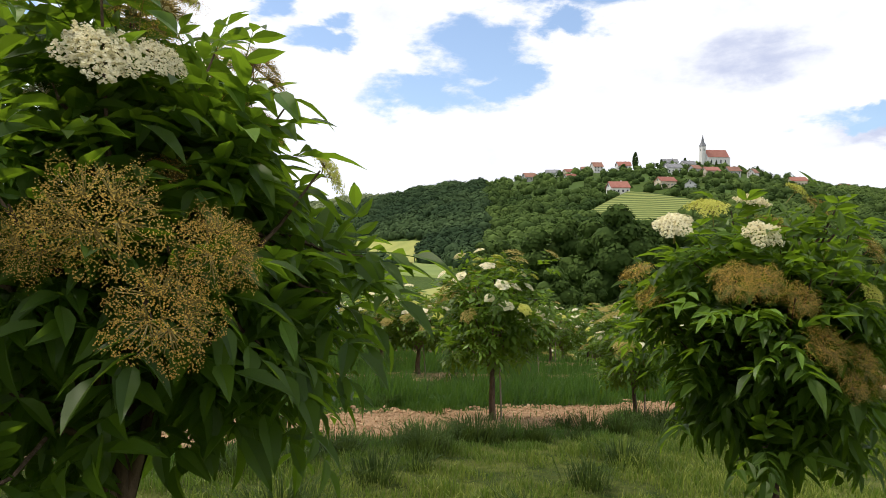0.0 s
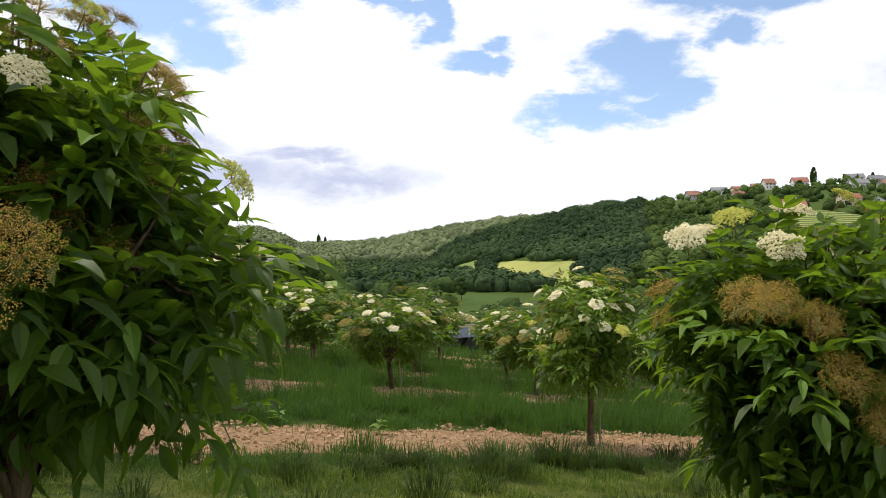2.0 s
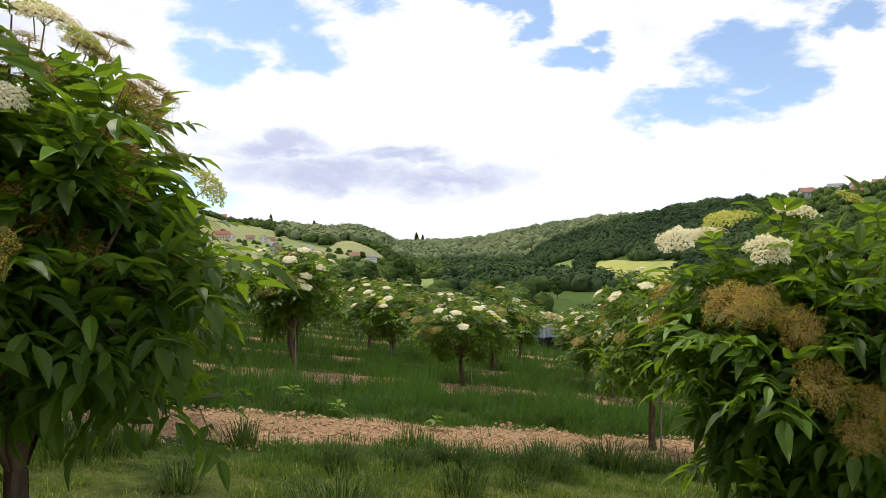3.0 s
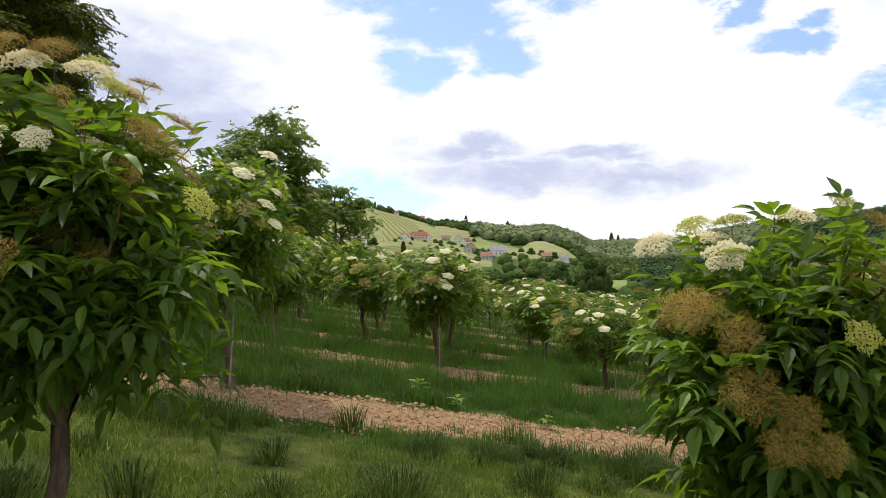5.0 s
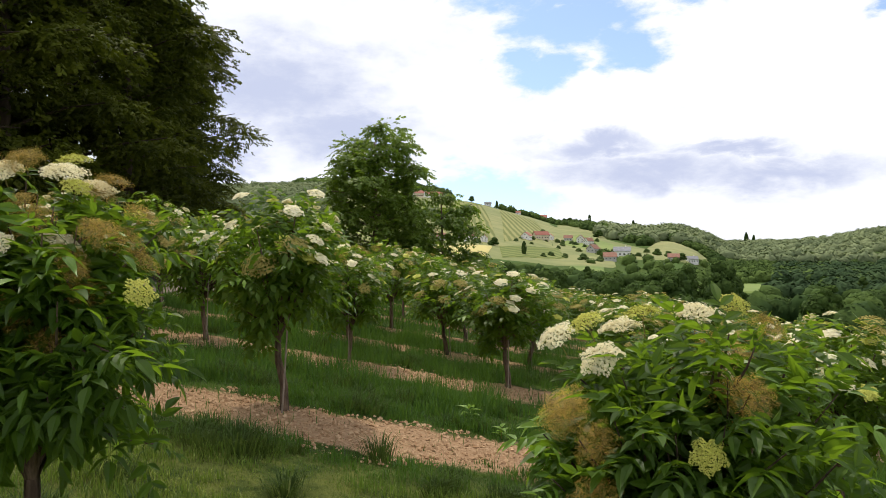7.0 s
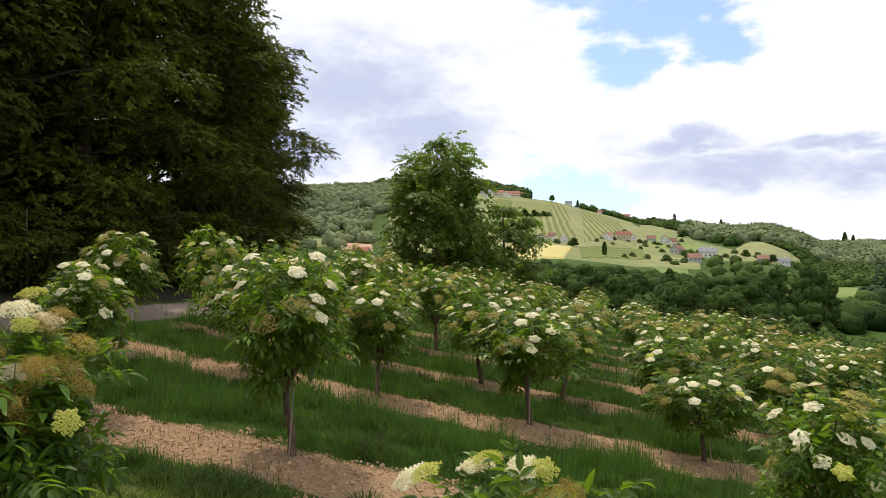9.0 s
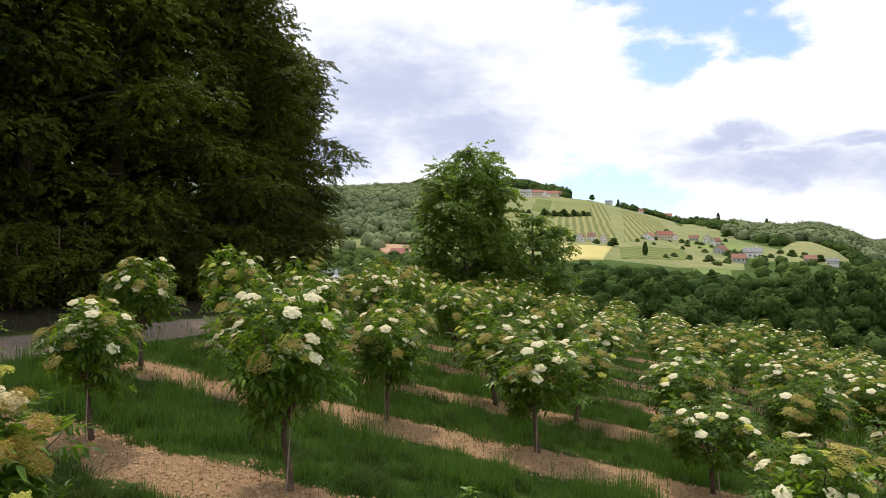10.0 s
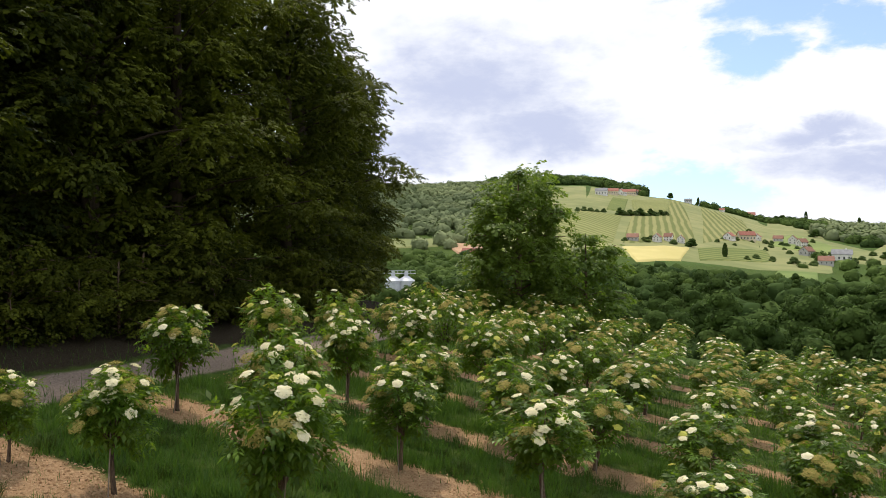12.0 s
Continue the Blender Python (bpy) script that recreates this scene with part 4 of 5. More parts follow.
plot("bare_field", "bare reddish brown field on the hillside", [(60.1, 458), (58.7, 404), (56.6, 390), (56.7, 440)], BROWN, 1.0)
plot("meadow", "small light green meadow among the valley trees", [(35.3, 362), (32.0, 365), (32.2, 425), (34.9, 420)], LUSH, 0.8)
plot("meadow", "light green meadow at the foot of the wooded slope", [(23.4, 325), (16.5, 320), (17.0, 400), (22.8, 395)], LUSH, 0.8)
plot("meadow", "green meadow between the woods and the houses", [(34.0, 545), (29.2, 545), (28.7, 640), (32.8, 770)], HAY, 0.8)
plot("meadow", "pale strip of meadow under the ridge woods", [(28.3, 640), (25.4, 600), (25.4, 670), (28.2, 770)], HAY, 0.8)


# ---- forests ----
def crown_clump(rng, plates=46, low=0.13, high=0.3, fineness=1):
    """A far crown: an uneven core and tilted leafy plates."""
    bm = bmesh.new()
    bmesh.ops.create_icosphere(bm, subdivisions=fineness, radius=0.95)
    shift = Vector((rng.uniform(-50, 50), rng.uniform(-50, 50), 0))
    for v in bm.verts:
        v.co *= 1 + noise.noise(v.co * 1.9 + shift) * 0.6 + noise.noise(v.co * 4.5 + shift) * 0.3
    core = np.array([v.co[:] for v in bm.verts]), np.array([[v.index for v in f.verts] for f in bm.faces])
    bm.free()
    base, ahead, up = [], [], []
    for _ in range(plates):
        d = np.array([rng.gauss(0, 1), rng.gauss(0, 1), rng.gauss(0.5, 0.7)])
        d /= np.linalg.norm(d)
        base.append(d * rng.uniform(0.85, 1.06))
        ahead.append(np.cross(d, (rng.uniform(-1, 1), rng.uniform(-1, 1), 0.2)))
        up.append(d + np.array([rng.uniform(-0.6, 0.6), rng.uniform(-0.6, 0.6), 0.3]))
    plates = scatter(CHIP_V, CHIP_F, frames_of(np.array(base), np.array(ahead), np.array(up), [rng.uniform(low, high) for _ in base]))
    return join(core, plates)


BLOB_RNG = random.Random(3)
BLOBS = [crown_clump(BLOB_RNG) for _ in range(8)]
FINE_BLOBS = [crown_clump(BLOB_RNG, 170, 0.07, 0.16, 2) for _ in range(8)]


def forest(name, label, seed, az, reach, count, size, keep, material=FOREST, clumps=BLOBS):
    """Many far crowns over a stretch of land between two azimuths and two distances."""
    rng = np.random.RandomState(seed)
    a = rng.uniform(*az, count)
    r = np.sqrt(rng.uniform(reach[0] ** 2, reach[1] ** 2, count))
    ridge = np.interp(a, SKYLINE[:, 0], SKYLINE[:, 2])
    ok = (r < ridge * 1.02) & np.array([keep(p, q, q / s) and not inside(p, q) for p, q, s in zip(a, r, ridge)])
    a, r = a[ok], r[ok]
    x, y = -r * np.sin(np.radians(a)), r * np.cos(np.radians(a))
    s = rng.uniform(*size, len(a))
    out = np.zeros((len(a), 4, 4))
    turn, tall = rng.uniform(0, 2 * np.pi, len(a)), rng.uniform(0.75, 1.1, len(a))
    out[:, 0, 0], out[:, 0, 1], out[:, 1, 0], out[:, 1, 1] = s * np.cos(turn), -s * np.sin(turn), s * np.sin(turn), s * np.cos(turn)
    out[:, 2, 2], out[:, 3, 3] = s * tall, 1
    out[:, 0, 3], out[:, 1, 3], out[:, 2, 3] = x, y, ground_z(x, y) + s * tall * 0.6
    verts, faces = join(*[scatter(*clumps[k], out[k::8]) for k in range(8)])
    return tagged(new(name, mesh_of(name, verts, faces, material, smooth=True)), label, "forest", kind="stuff")


def village_gap(a, r, q):
    return not (-28 < a < -5 and q > 0.6 and (a * 7.3 + r * 0.13) % 1.0 < 0.75)


def spur_front(a, r, q):
    if 2 < a < 10 and r < 300:
        return False
    return village_gap(a, r, q)


forest("hill_forest", "dense green mixed forest covering the hillsides", 1, (-45, -3), (300, 760), 3700, (2.9, 4.8), spur_front)
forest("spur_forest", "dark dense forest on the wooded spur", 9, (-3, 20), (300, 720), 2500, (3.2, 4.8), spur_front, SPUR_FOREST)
forest("upper_forest", "green woods among the houses of the hilltop village", 7, (-45, -3), (760, 1000), 900, (3.4, 5.6), village_gap)
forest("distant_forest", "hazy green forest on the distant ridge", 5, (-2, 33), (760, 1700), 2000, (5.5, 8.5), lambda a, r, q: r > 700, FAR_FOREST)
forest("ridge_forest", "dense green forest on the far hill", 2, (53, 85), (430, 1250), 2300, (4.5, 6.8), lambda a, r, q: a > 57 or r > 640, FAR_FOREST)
# Lower edge of the woods along the top of the hill: azimuth and distance.
WOOD_EDGE = np.array([(24, 640), (25.3, 660), (26.4, 727), (27.9, 751), (29.3, 692), (30.9, 751), (32.9, 851), (34.3, 939), (36, 1040), (41, 1090)])
forest("hilltop_forest", "strip of forest along the top of the vineyard hill", 6, (24, 55), (640, 1300), 2600, (3.6, 5.8), lambda a, r, q: (a > 45 and q > 0.9) or (a < 41 and r > np.interp(a, WOOD_EDGE[:, 0], WOOD_EDGE[:, 1])))
forest("knoll_forest", "wooded knoll behind the houses on the hilltop", 16, (44.8, 57), (1000, 1130), 420, (6.5, 9.5), lambda a, r, q: q > 0.93)
forest("slope_woods", "scattered woods on the far slopes", 8, (14, 33.5), (330, 760), 900, (2.6, 4.4), lambda a, r, q: a < 24.5 or (a * 5.7 + r * 0.11) % 1.0 < 0.22 and r < 560)


# ---- trees of the valley ----
def lobed_tree(name, seed, height, wide, lobes, leaf):
    """A full broadleaf crown of uneven lobes set with small leafy plates, on a short trunk."""
    rng = random.Random(seed)
    root = new(name)
    part_of("trunk", mesh_of("trunk", *tube([(0, 0, -1.5), (0.1, 0, height * 0.3), (0.0, 0.1, height * 0.6)], [0.3, 0.24, 0.1], 7), BARK), root)
    made = []
    for k in range(lobes):
        t = k / max(1, lobes - 1)
        a, out = k * 2.39996 + rng.uniform(-0.4, 0.4), wide * 0.5 * (1 - 0.75 * t) * rng.uniform(0.7, 1.2)
        middle = np.array([math.cos(a) * out, math.sin(a) * out, height * (0.3 + 0.5 * t)])
        size = wide * rng.uniform(0.36, 0.54) * (1 - 0.25 * t)
        bm = bmesh.new()
        bmesh.ops.create_icosphere(bm, subdivisions=2, radius=1.0)
        shift = Vector((rng.uniform(-50, 50), rng.uniform(-50, 50), 0))
        for v in bm.verts:
            v.co *= 1 + noise.noise(v.co * 1.6 + shift) * 0.4 + noise.noise(v.co * 4.0 + shift) * 0.3
        core = np.array([v.co[:] for v in bm.verts]) * size * (1, 1, 0.85) * 0.92 + middle, np.array([[v.index for v in f.verts] for f in bm.faces])
        bm.free()
        d = np.array([(rng.gauss(0, 1), rng.gauss(0, 1), rng.gauss(0.3, 0.8)) for _ in range(230)])
        d /= np.linalg.norm(d, axis=1, keepdims=True)
        place = middle + d * size * (1, 1, 0.85) * np.array([rng.uniform(0.86, 1.16) for _ in d])[:, None]
        ahead = np.cross(d, np.array([(rng.uniform(-1, 1), rng.uniform(-1, 1), 0.2) for _ in d]))
        up = d + np.array([(rng.uniform(-0.7, 0.7), rng.uniform(-0.7, 0.7), 0.4) for _ in d])
        made += [core, scatter(CHIP_V, CHIP_F, frames_of(place, ahead, up, [rng.uniform(0.16, 0.4) for _ in d]))]
    tagged(part_of("crown", mesh_of("crown", *join(*made), leaf, smooth=True), root), kind="stuff")
    return root


valley_kinds = [lobed_tree("valley_tree", 90 + k, (13, 15, 11, 14)[k], (4.6, 4.8, 4.6, 3.8)[k], (9, 9, 8, 8)[k], BELT_LEAF) for k in range(4)]
VALLEY_RNG = random.Random(31)


def polar(az, r):
    x, y = -r * math.sin(radians(az)), r * math.cos(radians(az))
    return x, y, float(ground_z(x, y))


count = 0
while count < 190:
    az, r = VALLEY_RNG.uniform(-36, 72) if count % 2 else VALLEY_RNG.uniform(22, 62), math.sqrt(VALLEY_RNG.uniform(78 ** 2, (330 if count % 2 else 230) ** 2))
    if inside(az, r) or (az > 38 and r < 70) or (-2.2 < az < 7.5 and r > 105) or (1 < az < 11 and r > 180) or (az < 24 and r < 95 and VALLEY_RNG.random() < 0.6):
        continue
    x, y, z = polar(az, r)
    s = VALLEY_RNG.uniform(0.75, 1.15) * (0.62 if r > 235 else 1.0)
    tagged(copy_thing(valley_kinds[count % 4], pose(x, y, z, 0, 0, VALLEY_RNG.uniform(0, 360)) @ Matrix.Diagonal((s, s, s * VALLEY_RNG.uniform(0.85, 1.1), 1))), "broadleaf tree in the belt of woods along the valley", "tree", "trees of the valley")
    count += 1
for az, r, s in ((-4.6, 160, 1.3), (-7.0, 150, 1.45), (-9.3, 152, 1.55), (-11.6, 142, 1.6), (-13.6, 138, 1.7), (-15.4, 140, 1.6), (-17.5, 150, 1.5), (-20.0, 160, 1.4)):
    x, y, z = polar(az, r)
    tagged(copy_thing(valley_kinds[int(-az) % 4], pose(x, y, z, 0, 0, az * 40) @ Matrix.Diagonal((s, s, s, 1))), "tall dark broadleaf tree in the hollow below the field", "tree", "trees of the valley")
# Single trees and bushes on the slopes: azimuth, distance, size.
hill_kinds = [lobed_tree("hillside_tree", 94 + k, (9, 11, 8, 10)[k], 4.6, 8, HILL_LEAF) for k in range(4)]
HEDGE = [(46.6 - 0.19 * k, 640 + 3 * k, 0.5 + 0.07 * (k * 7 % 4)) for k in range(20)]
BUSHES = [(49.6 - 0.5 * k, 630 + 4 * k, 0.5 + 0.06 * (k % 3)) for k in range(5)] + [(44.9 - 0.5 * k, 492 + 5 * k, 0.34 + 0.05 * (k % 3)) for k in range(3)]
VILLAGE_BUSHES = [(36.9, 628, 0.34), (36.0, 643, 0.41), (35.6, 638, 0.48), (34.9, 628, 0.55), (34.7, 588, 0.34), (33.9, 598, 0.41), (33.2, 628, 0.48), (32.6, 548, 0.55), (32.2, 508, 0.34), (31.5, 508, 0.41), (30.2, 518, 0.48), (29.8, 548, 0.55), (38.9, 588, 0.34), (37.9, 608, 0.41), (44.2, 488, 0.48), (42.2, 493, 0.55), (41.2, 508, 0.34), (35.9, 568, 0.41), (34.3, 548, 0.48)]
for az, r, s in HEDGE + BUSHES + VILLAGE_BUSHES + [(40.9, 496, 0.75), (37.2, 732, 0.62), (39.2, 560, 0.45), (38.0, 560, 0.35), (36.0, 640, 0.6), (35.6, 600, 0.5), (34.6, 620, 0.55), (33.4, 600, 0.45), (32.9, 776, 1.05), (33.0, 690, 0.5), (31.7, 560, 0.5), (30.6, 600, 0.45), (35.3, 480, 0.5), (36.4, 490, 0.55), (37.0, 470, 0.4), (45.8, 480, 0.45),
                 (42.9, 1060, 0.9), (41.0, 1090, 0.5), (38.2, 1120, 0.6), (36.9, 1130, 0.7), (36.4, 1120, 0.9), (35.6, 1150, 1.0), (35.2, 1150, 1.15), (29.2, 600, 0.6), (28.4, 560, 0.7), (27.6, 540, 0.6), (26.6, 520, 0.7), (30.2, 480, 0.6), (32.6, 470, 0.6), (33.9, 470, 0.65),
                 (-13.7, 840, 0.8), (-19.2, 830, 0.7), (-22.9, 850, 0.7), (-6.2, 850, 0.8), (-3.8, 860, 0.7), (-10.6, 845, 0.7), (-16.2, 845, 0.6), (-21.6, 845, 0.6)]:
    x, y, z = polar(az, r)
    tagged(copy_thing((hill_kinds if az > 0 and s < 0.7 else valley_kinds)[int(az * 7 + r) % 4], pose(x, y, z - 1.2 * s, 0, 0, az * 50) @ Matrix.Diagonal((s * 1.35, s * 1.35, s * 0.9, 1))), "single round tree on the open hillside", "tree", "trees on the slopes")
clear_away(*valley_kinds, *hill_kinds)
forest("foot_woods", "line of trees along the foot of the vineyard hill", 14, (31, 58), (300, 350), 240, (2.3, 3.4), lambda a, r, q: True, BELT_LEAF, FINE_BLOBS)
forest("silo_woods", "green trees on the valley side behind the silos", 15, (56.5, 70), (222, 385), 330, (2.4, 4.0), lambda a, r, q: True, BELT_LEAF, FINE_BLOBS)
forest("valley_forest", "dark belt of trees in the valley", 4, (-40, 74), (125, 330), 700, (3.0, 4.6), lambda a, r, q: not (-2.2 < a < 6) and not (1 < a < 12 and r > 180) and not (15 < a < 24.5 and r > 270), FOREST, FINE_BLOBS)


def slim_tree(az, r, height):
    rng = random.Random(int(az * 10 + r))
    root = new("cypress_tree")
    part_of("trunk", mesh_of("trunk", *tube([(0, 0, -0.5), (0, 0, height * 0.8)], [0.25, 0.05], 6), BARK), root)
    d = np.array([(rng.gauss(0, 1), rng.gauss(0, 1), 0) for _ in range(170)])
    d /= np.linalg.norm(d, axis=1, keepdims=True)
    t = np.array([rng.random() for _ in d])
    girth = 0.16 * height * np.sin(np.pi * np.clip(0.12 + 0.88 * t, 0, 1)) ** 0.7
    place = d * girth[:, None] + np.stack([0 * t, 0 * t, 0.5 + t * (height - 0.5)], -1)
    fr = frames_of(place, np.tile((0.0, 0.0, 1.0), (len(d), 1)) + d * 0.3, d, [0.1 * height * rng.uniform(0.6, 1.1) for _ in d])
    tagged(part_of("crown", mesh_of("crown", *scatter(CHIP_V, CHIP_F, fr), FOREST), root), kind="stuff")
    x, y, z = polar(az, r)
    root.matrix_basis = pose(x, y, z)
    return tagged(root, "slim dark pointed conifer on the hill", "tree", "pointed conifers")


for az, r, h in [(-14.6, 850, 19), (-18.2, 840, 11), (-23.2, 850, 10), (38.5, 462, 9), (33.7, 1240, 17), (30.4, 1240, 17), (22.4, 1640, 26), (21.9, 1640, 20), (-16.5, 845, 10), (-17.3, 845, 9), (-20.4, 790, 9), (40.9, 1080, 11)]:
    slim_tree(az, r, h)


# ---- houses ----
def plaster(name, tone):
    return mottled(name, tuple(0.82 * v for v in tone), tone, 1.2, 0.9, 0.1, 0.01)


WHITE_WALL, CREAM_WALL, GREY_WALL = plaster("white_plaster", (0.78, 0.76, 0.72)), plaster("cream_plaster", (0.68, 0.58, 0.42)), plaster("grey_plaster", (0.5, 0.49, 0.47))
RED_ROOF = mottled("red_tiles", (0.25, 0.09, 0.066), (0.37, 0.165, 0.125), 2.0, 0.85, 0.3, 0.05)
BROWN_ROOF = mottled("brown_tiles", (0.2, 0.1, 0.07), (0.34, 0.18, 0.13), 2.0, 0.85, 0.3, 0.05)
GREY_ROOF = mottled("grey_slates", (0.16, 0.16, 0.17), (0.3, 0.3, 0.31), 2.0, 0.8, 0.3, 0.05)
DARK_PANE = mottled("dark_window_pane", (0.02, 0.025, 0.03), (0.05, 0.055, 0.06), 1.0, 0.15, 0.0, 0.01, 0.5)
FRAME_PAINT = mottled("painted_window_frame", (0.6, 0.58, 0.54), (0.75, 0.73, 0.7), 5.0, 0.6, 0.0)
DOOR_WOOD = mottled("brown_door_wood", (0.12, 0.06, 0.03), (0.24, 0.13, 0.07), 6.0, 0.7, 0.1)


def block(x0, x1, y0, y1, z0, z1):
    v = [(x, y, z) for x in (x0, x1) for y in (y0, y1) for z in (z0, z1)]
    f = [(0, 1, 3), (0, 3, 2), (4, 6, 7), (4, 7, 5), (0, 4, 5), (0, 5, 1), (2, 3, 7), (2, 7, 6), (0, 2, 6), (0, 6, 4), (1, 5, 7), (1, 7, 3)]
    return np.array(v, float), np.array(f)


def gable_walls(length, depth, high, ridge):
    """Walls with two gables; the ridge runs along x."""
    a, b = length / 2, depth / 2
    v = [(-a, -b, -3), (a, -b, -3), (a, b, -3), (-a, b, -3), (-a, -b, high), (a, -b, high), (a, b, high), (-a, b, high), (-a, 0, high + ridge), (a, 0, high + ridge)]
    f = [(0, 1, 5), (0, 5, 4), (2, 3, 7), (2, 7, 6), (1, 2, 6), (1, 6, 5), (3, 0, 4), (3, 4, 7), (5, 6, 9), (7, 4, 8), (4, 5, 9), (4, 9, 8), (6, 7, 8), (6, 8, 9)]
    return np.array(v, float), np.array(f)


def gable_roof(length, depth, high, ridge, over=0.6, thick=0.25):
    a, b = length / 2 + over, depth / 2 + over
    low = high - ridge * over / (depth / 2)
    lower = [(-a, -b, low), (a, -b, low), (a, 0, high + ridge), (-a, 0, high + ridge), (-a, b, low), (a, b, low)]
    v = np.array(lower + [(x, y, z + thick) for x, y, z in lower]) + (0, 0, 0.03)
    f = [(6, 7, 8), (6, 8, 9), (9, 8, 11), (9, 11, 10), (0, 2, 1), (0, 3, 2), (3, 5, 2), (3, 4, 5), (0, 1, 7), (0, 7, 6), (5, 4, 10), (5, 10, 11), (1, 2, 8), (1, 8, 7), (2, 5, 11), (2, 11, 8), (3, 0, 6), (3, 6, 9), (4, 3, 9), (4, 9, 10)]
    return v, np.array(f)


def window_part(root, x, y, z, turn, wide=1.1, tall=1.4):
    """A window on a wall: a frame with a dark pane set back in it."""
    rim = join(block(-wide / 2, wide / 2, -0.06, 0.05, -0.12, 0), block(-wide / 2, wide / 2, -0.06, 0.05, tall, tall + 0.12), block(-wide / 2 - 0.12, -wide / 2, -0.06, 0.05, -0.12, tall + 0.12), block(wide / 2, wide / 2 + 0.12, -0.06, 0.05, -0.12, tall + 0.12))
    frame_ob = part_of("window", mesh_of("window", *rim, FRAME_PAINT), root, m=pose(x, y, z, 0, 0, turn))
    part_of("pane", mesh_of("pane", *block(-wide / 2, wide / 2, -0.02, 0.02, 0, tall), DARK_PANE), frame_ob)


def house(length, depth, high, ridge, wall, roof, storeys=1):
    root = new("house")
    part_of("wall", mesh_of("wall", *gable_walls(length, depth, high, ridge), wall), root)
    roof_ob = part_of("roof", mesh_of("roof", *gable_roof(length, depth, high, ridge), roof), root)
    part_of("chimney", mesh_of("chimney", *block(-0.4, 0.4, -0.4, 0.4, high + ridge * 0.4, high + ridge + 1.0), wall), roof_ob, m=pose(length * 0.2, depth * 0.12, 0))
    for level in range(storeys):
        z = 1.0 + 2.8 * level
        for k in range(max(2, int(length // 3))):
            x = -length / 2 + length * (k + 0.5) / max(2, int(length // 3))
            for side, turn in ((-1, 0), (1, 180)):
                window_part(root, x, side * (depth / 2 + 0.02), z, turn)
        for side, turn in ((-1, 270), (1, 90)):
            for y in (-depth / 4, depth / 4):
                window_part(root, side * (length / 2 + 0.02), y, z, turn)
    for side, turn in ((-1, 270), (1, 90)):
        window_part(root, side * (length / 2 + 0.02), 0, high + 0.3, turn, 1.0, 1.2)
    part_of("door", mesh_of("door", *block(-0.5, 0.5, -0.05, 0.05, 0, 2.1), DOOR_WOOD), root, m=pose(length / 2 + 0.03, depth * 0.42 - 0.6, 0, 0, 0, 90))
    return root


HOUSES = {"white_red": (house(12, 9, 4.0, 3.6, WHITE_WALL, RED_ROOF), "white house with a red tiled gable roof"),
          "cream_red": (house(15, 9, 4.6, 3.4, CREAM_WALL, RED_ROOF), "long cream house with a red tiled roof"),
          "white_brown": (house(10, 9, 5.6, 4.2, WHITE_WALL, BROWN_ROOF, 2), "tall white house with a brown roof"),
          "white_grey": (house(13, 9, 4.4, 3.2, WHITE_WALL, GREY_ROOF), "white house with a grey slate roof"),
          "grey_brown": (house(11, 8, 3.6, 3.4, GREY_WALL, BROWN_ROOF), "grey house with a brown roof")}
HOUSE_SPOTS = [("white_red", -13.3, 556, 10, 1.25), ("cream_red", -16.8, 590, 20, 1.0), ("white_grey", -18.6, 572, 70, 0.95), ("grey_brown", -21.5, 735, 15, 1.2), ("white_brown", -22.9, 745, 40, 0.9), ("cream_red", -25.8, 735, 0, 1.0),
               ("grey_brown", -6.5, 760, 20, 1.2), ("white_grey", -8.3, 800, 0, 1.1), ("cream_red", -9.6, 800, 30, 0.9), ("white_brown", -11.7, 845, 15, 1.2), ("grey_brown", -10.9, 850, 0, 1.1), ("white_red", -13.7, 850, 5, 1.3), ("white_grey", -17.1, 850, 0, 1.3),
               ("white_grey", -17.3, 715, 10, 1.2), ("grey_brown", -18.9, 730, 30, 1.0), ("cream_red", -20, 690, 15, 1.0), ("white_red", -9.7, 700, 20, 0.9), ("grey_brown", -28.7, 850, 0, 1.0), ("white_grey", -18.4, 800, 15, 1.1),
               ("grey_brown", 45.2, 487, 40, 0.8), ("white_brown", 43.4, 495, 115, 0.65), ("white_brown", 42.6, 505, 30, 0.65), ("white_brown", 41.7, 510, 125, 0.62), ("white_red", 38.4, 596, 110, 0.9), ("cream_red", 37.3, 635, 60, 1.05),
               ("white_red", 36.6, 667, 120, 0.85), ("grey_brown", 35.2, 675, 30, 0.85), ("white_brown", 34.2, 648, 115, 0.9), ("white_brown", 33.6, 629, 75, 0.8), ("grey_brown", 33.2, 549, 95, 1.0), ("white_grey", 31.0, 535, 30, 1.1), ("grey_brown", 31.9, 484, 40, 0.9),
               ("grey_brown", 27.2, 503, 30, 0.8), ("white_grey", 25.9, 529, 50, 0.7), ("white_red", 37.3, 1120, 40, 1.3), ("white_grey", 41.6, 1060, 50, 0.9), ("white_red", 39.2, 1021, 40, 0.7), ("white_grey", 47.9, 824, 40, 1.2), ("cream_red", 47.1, 862, 45, 1.1),
               ("white_red", 46.4, 893, 110, 1.1), ("cream_red", 45.8, 933, 50, 1.1), ("white_red", 45.2, 1000, 100, 1.1), ("white_red", 57.6, 380, 40, 0.9)]
for key, az, r, turn, s in HOUSE_SPOTS:
    source, label = HOUSES[key]
    s *= 0.8 if az > 0 else 0.95
    x, y, z = polar(az, r)
    tagged(copy_thing(source, pose(x, y, z + 0.6, 0, 0, turn) @ Matrix.Diagonal((s, s, s, 1))), label + " on the hillside", "house", "village houses")
clear_away(*[h for h, _ in HOUSES.values()])


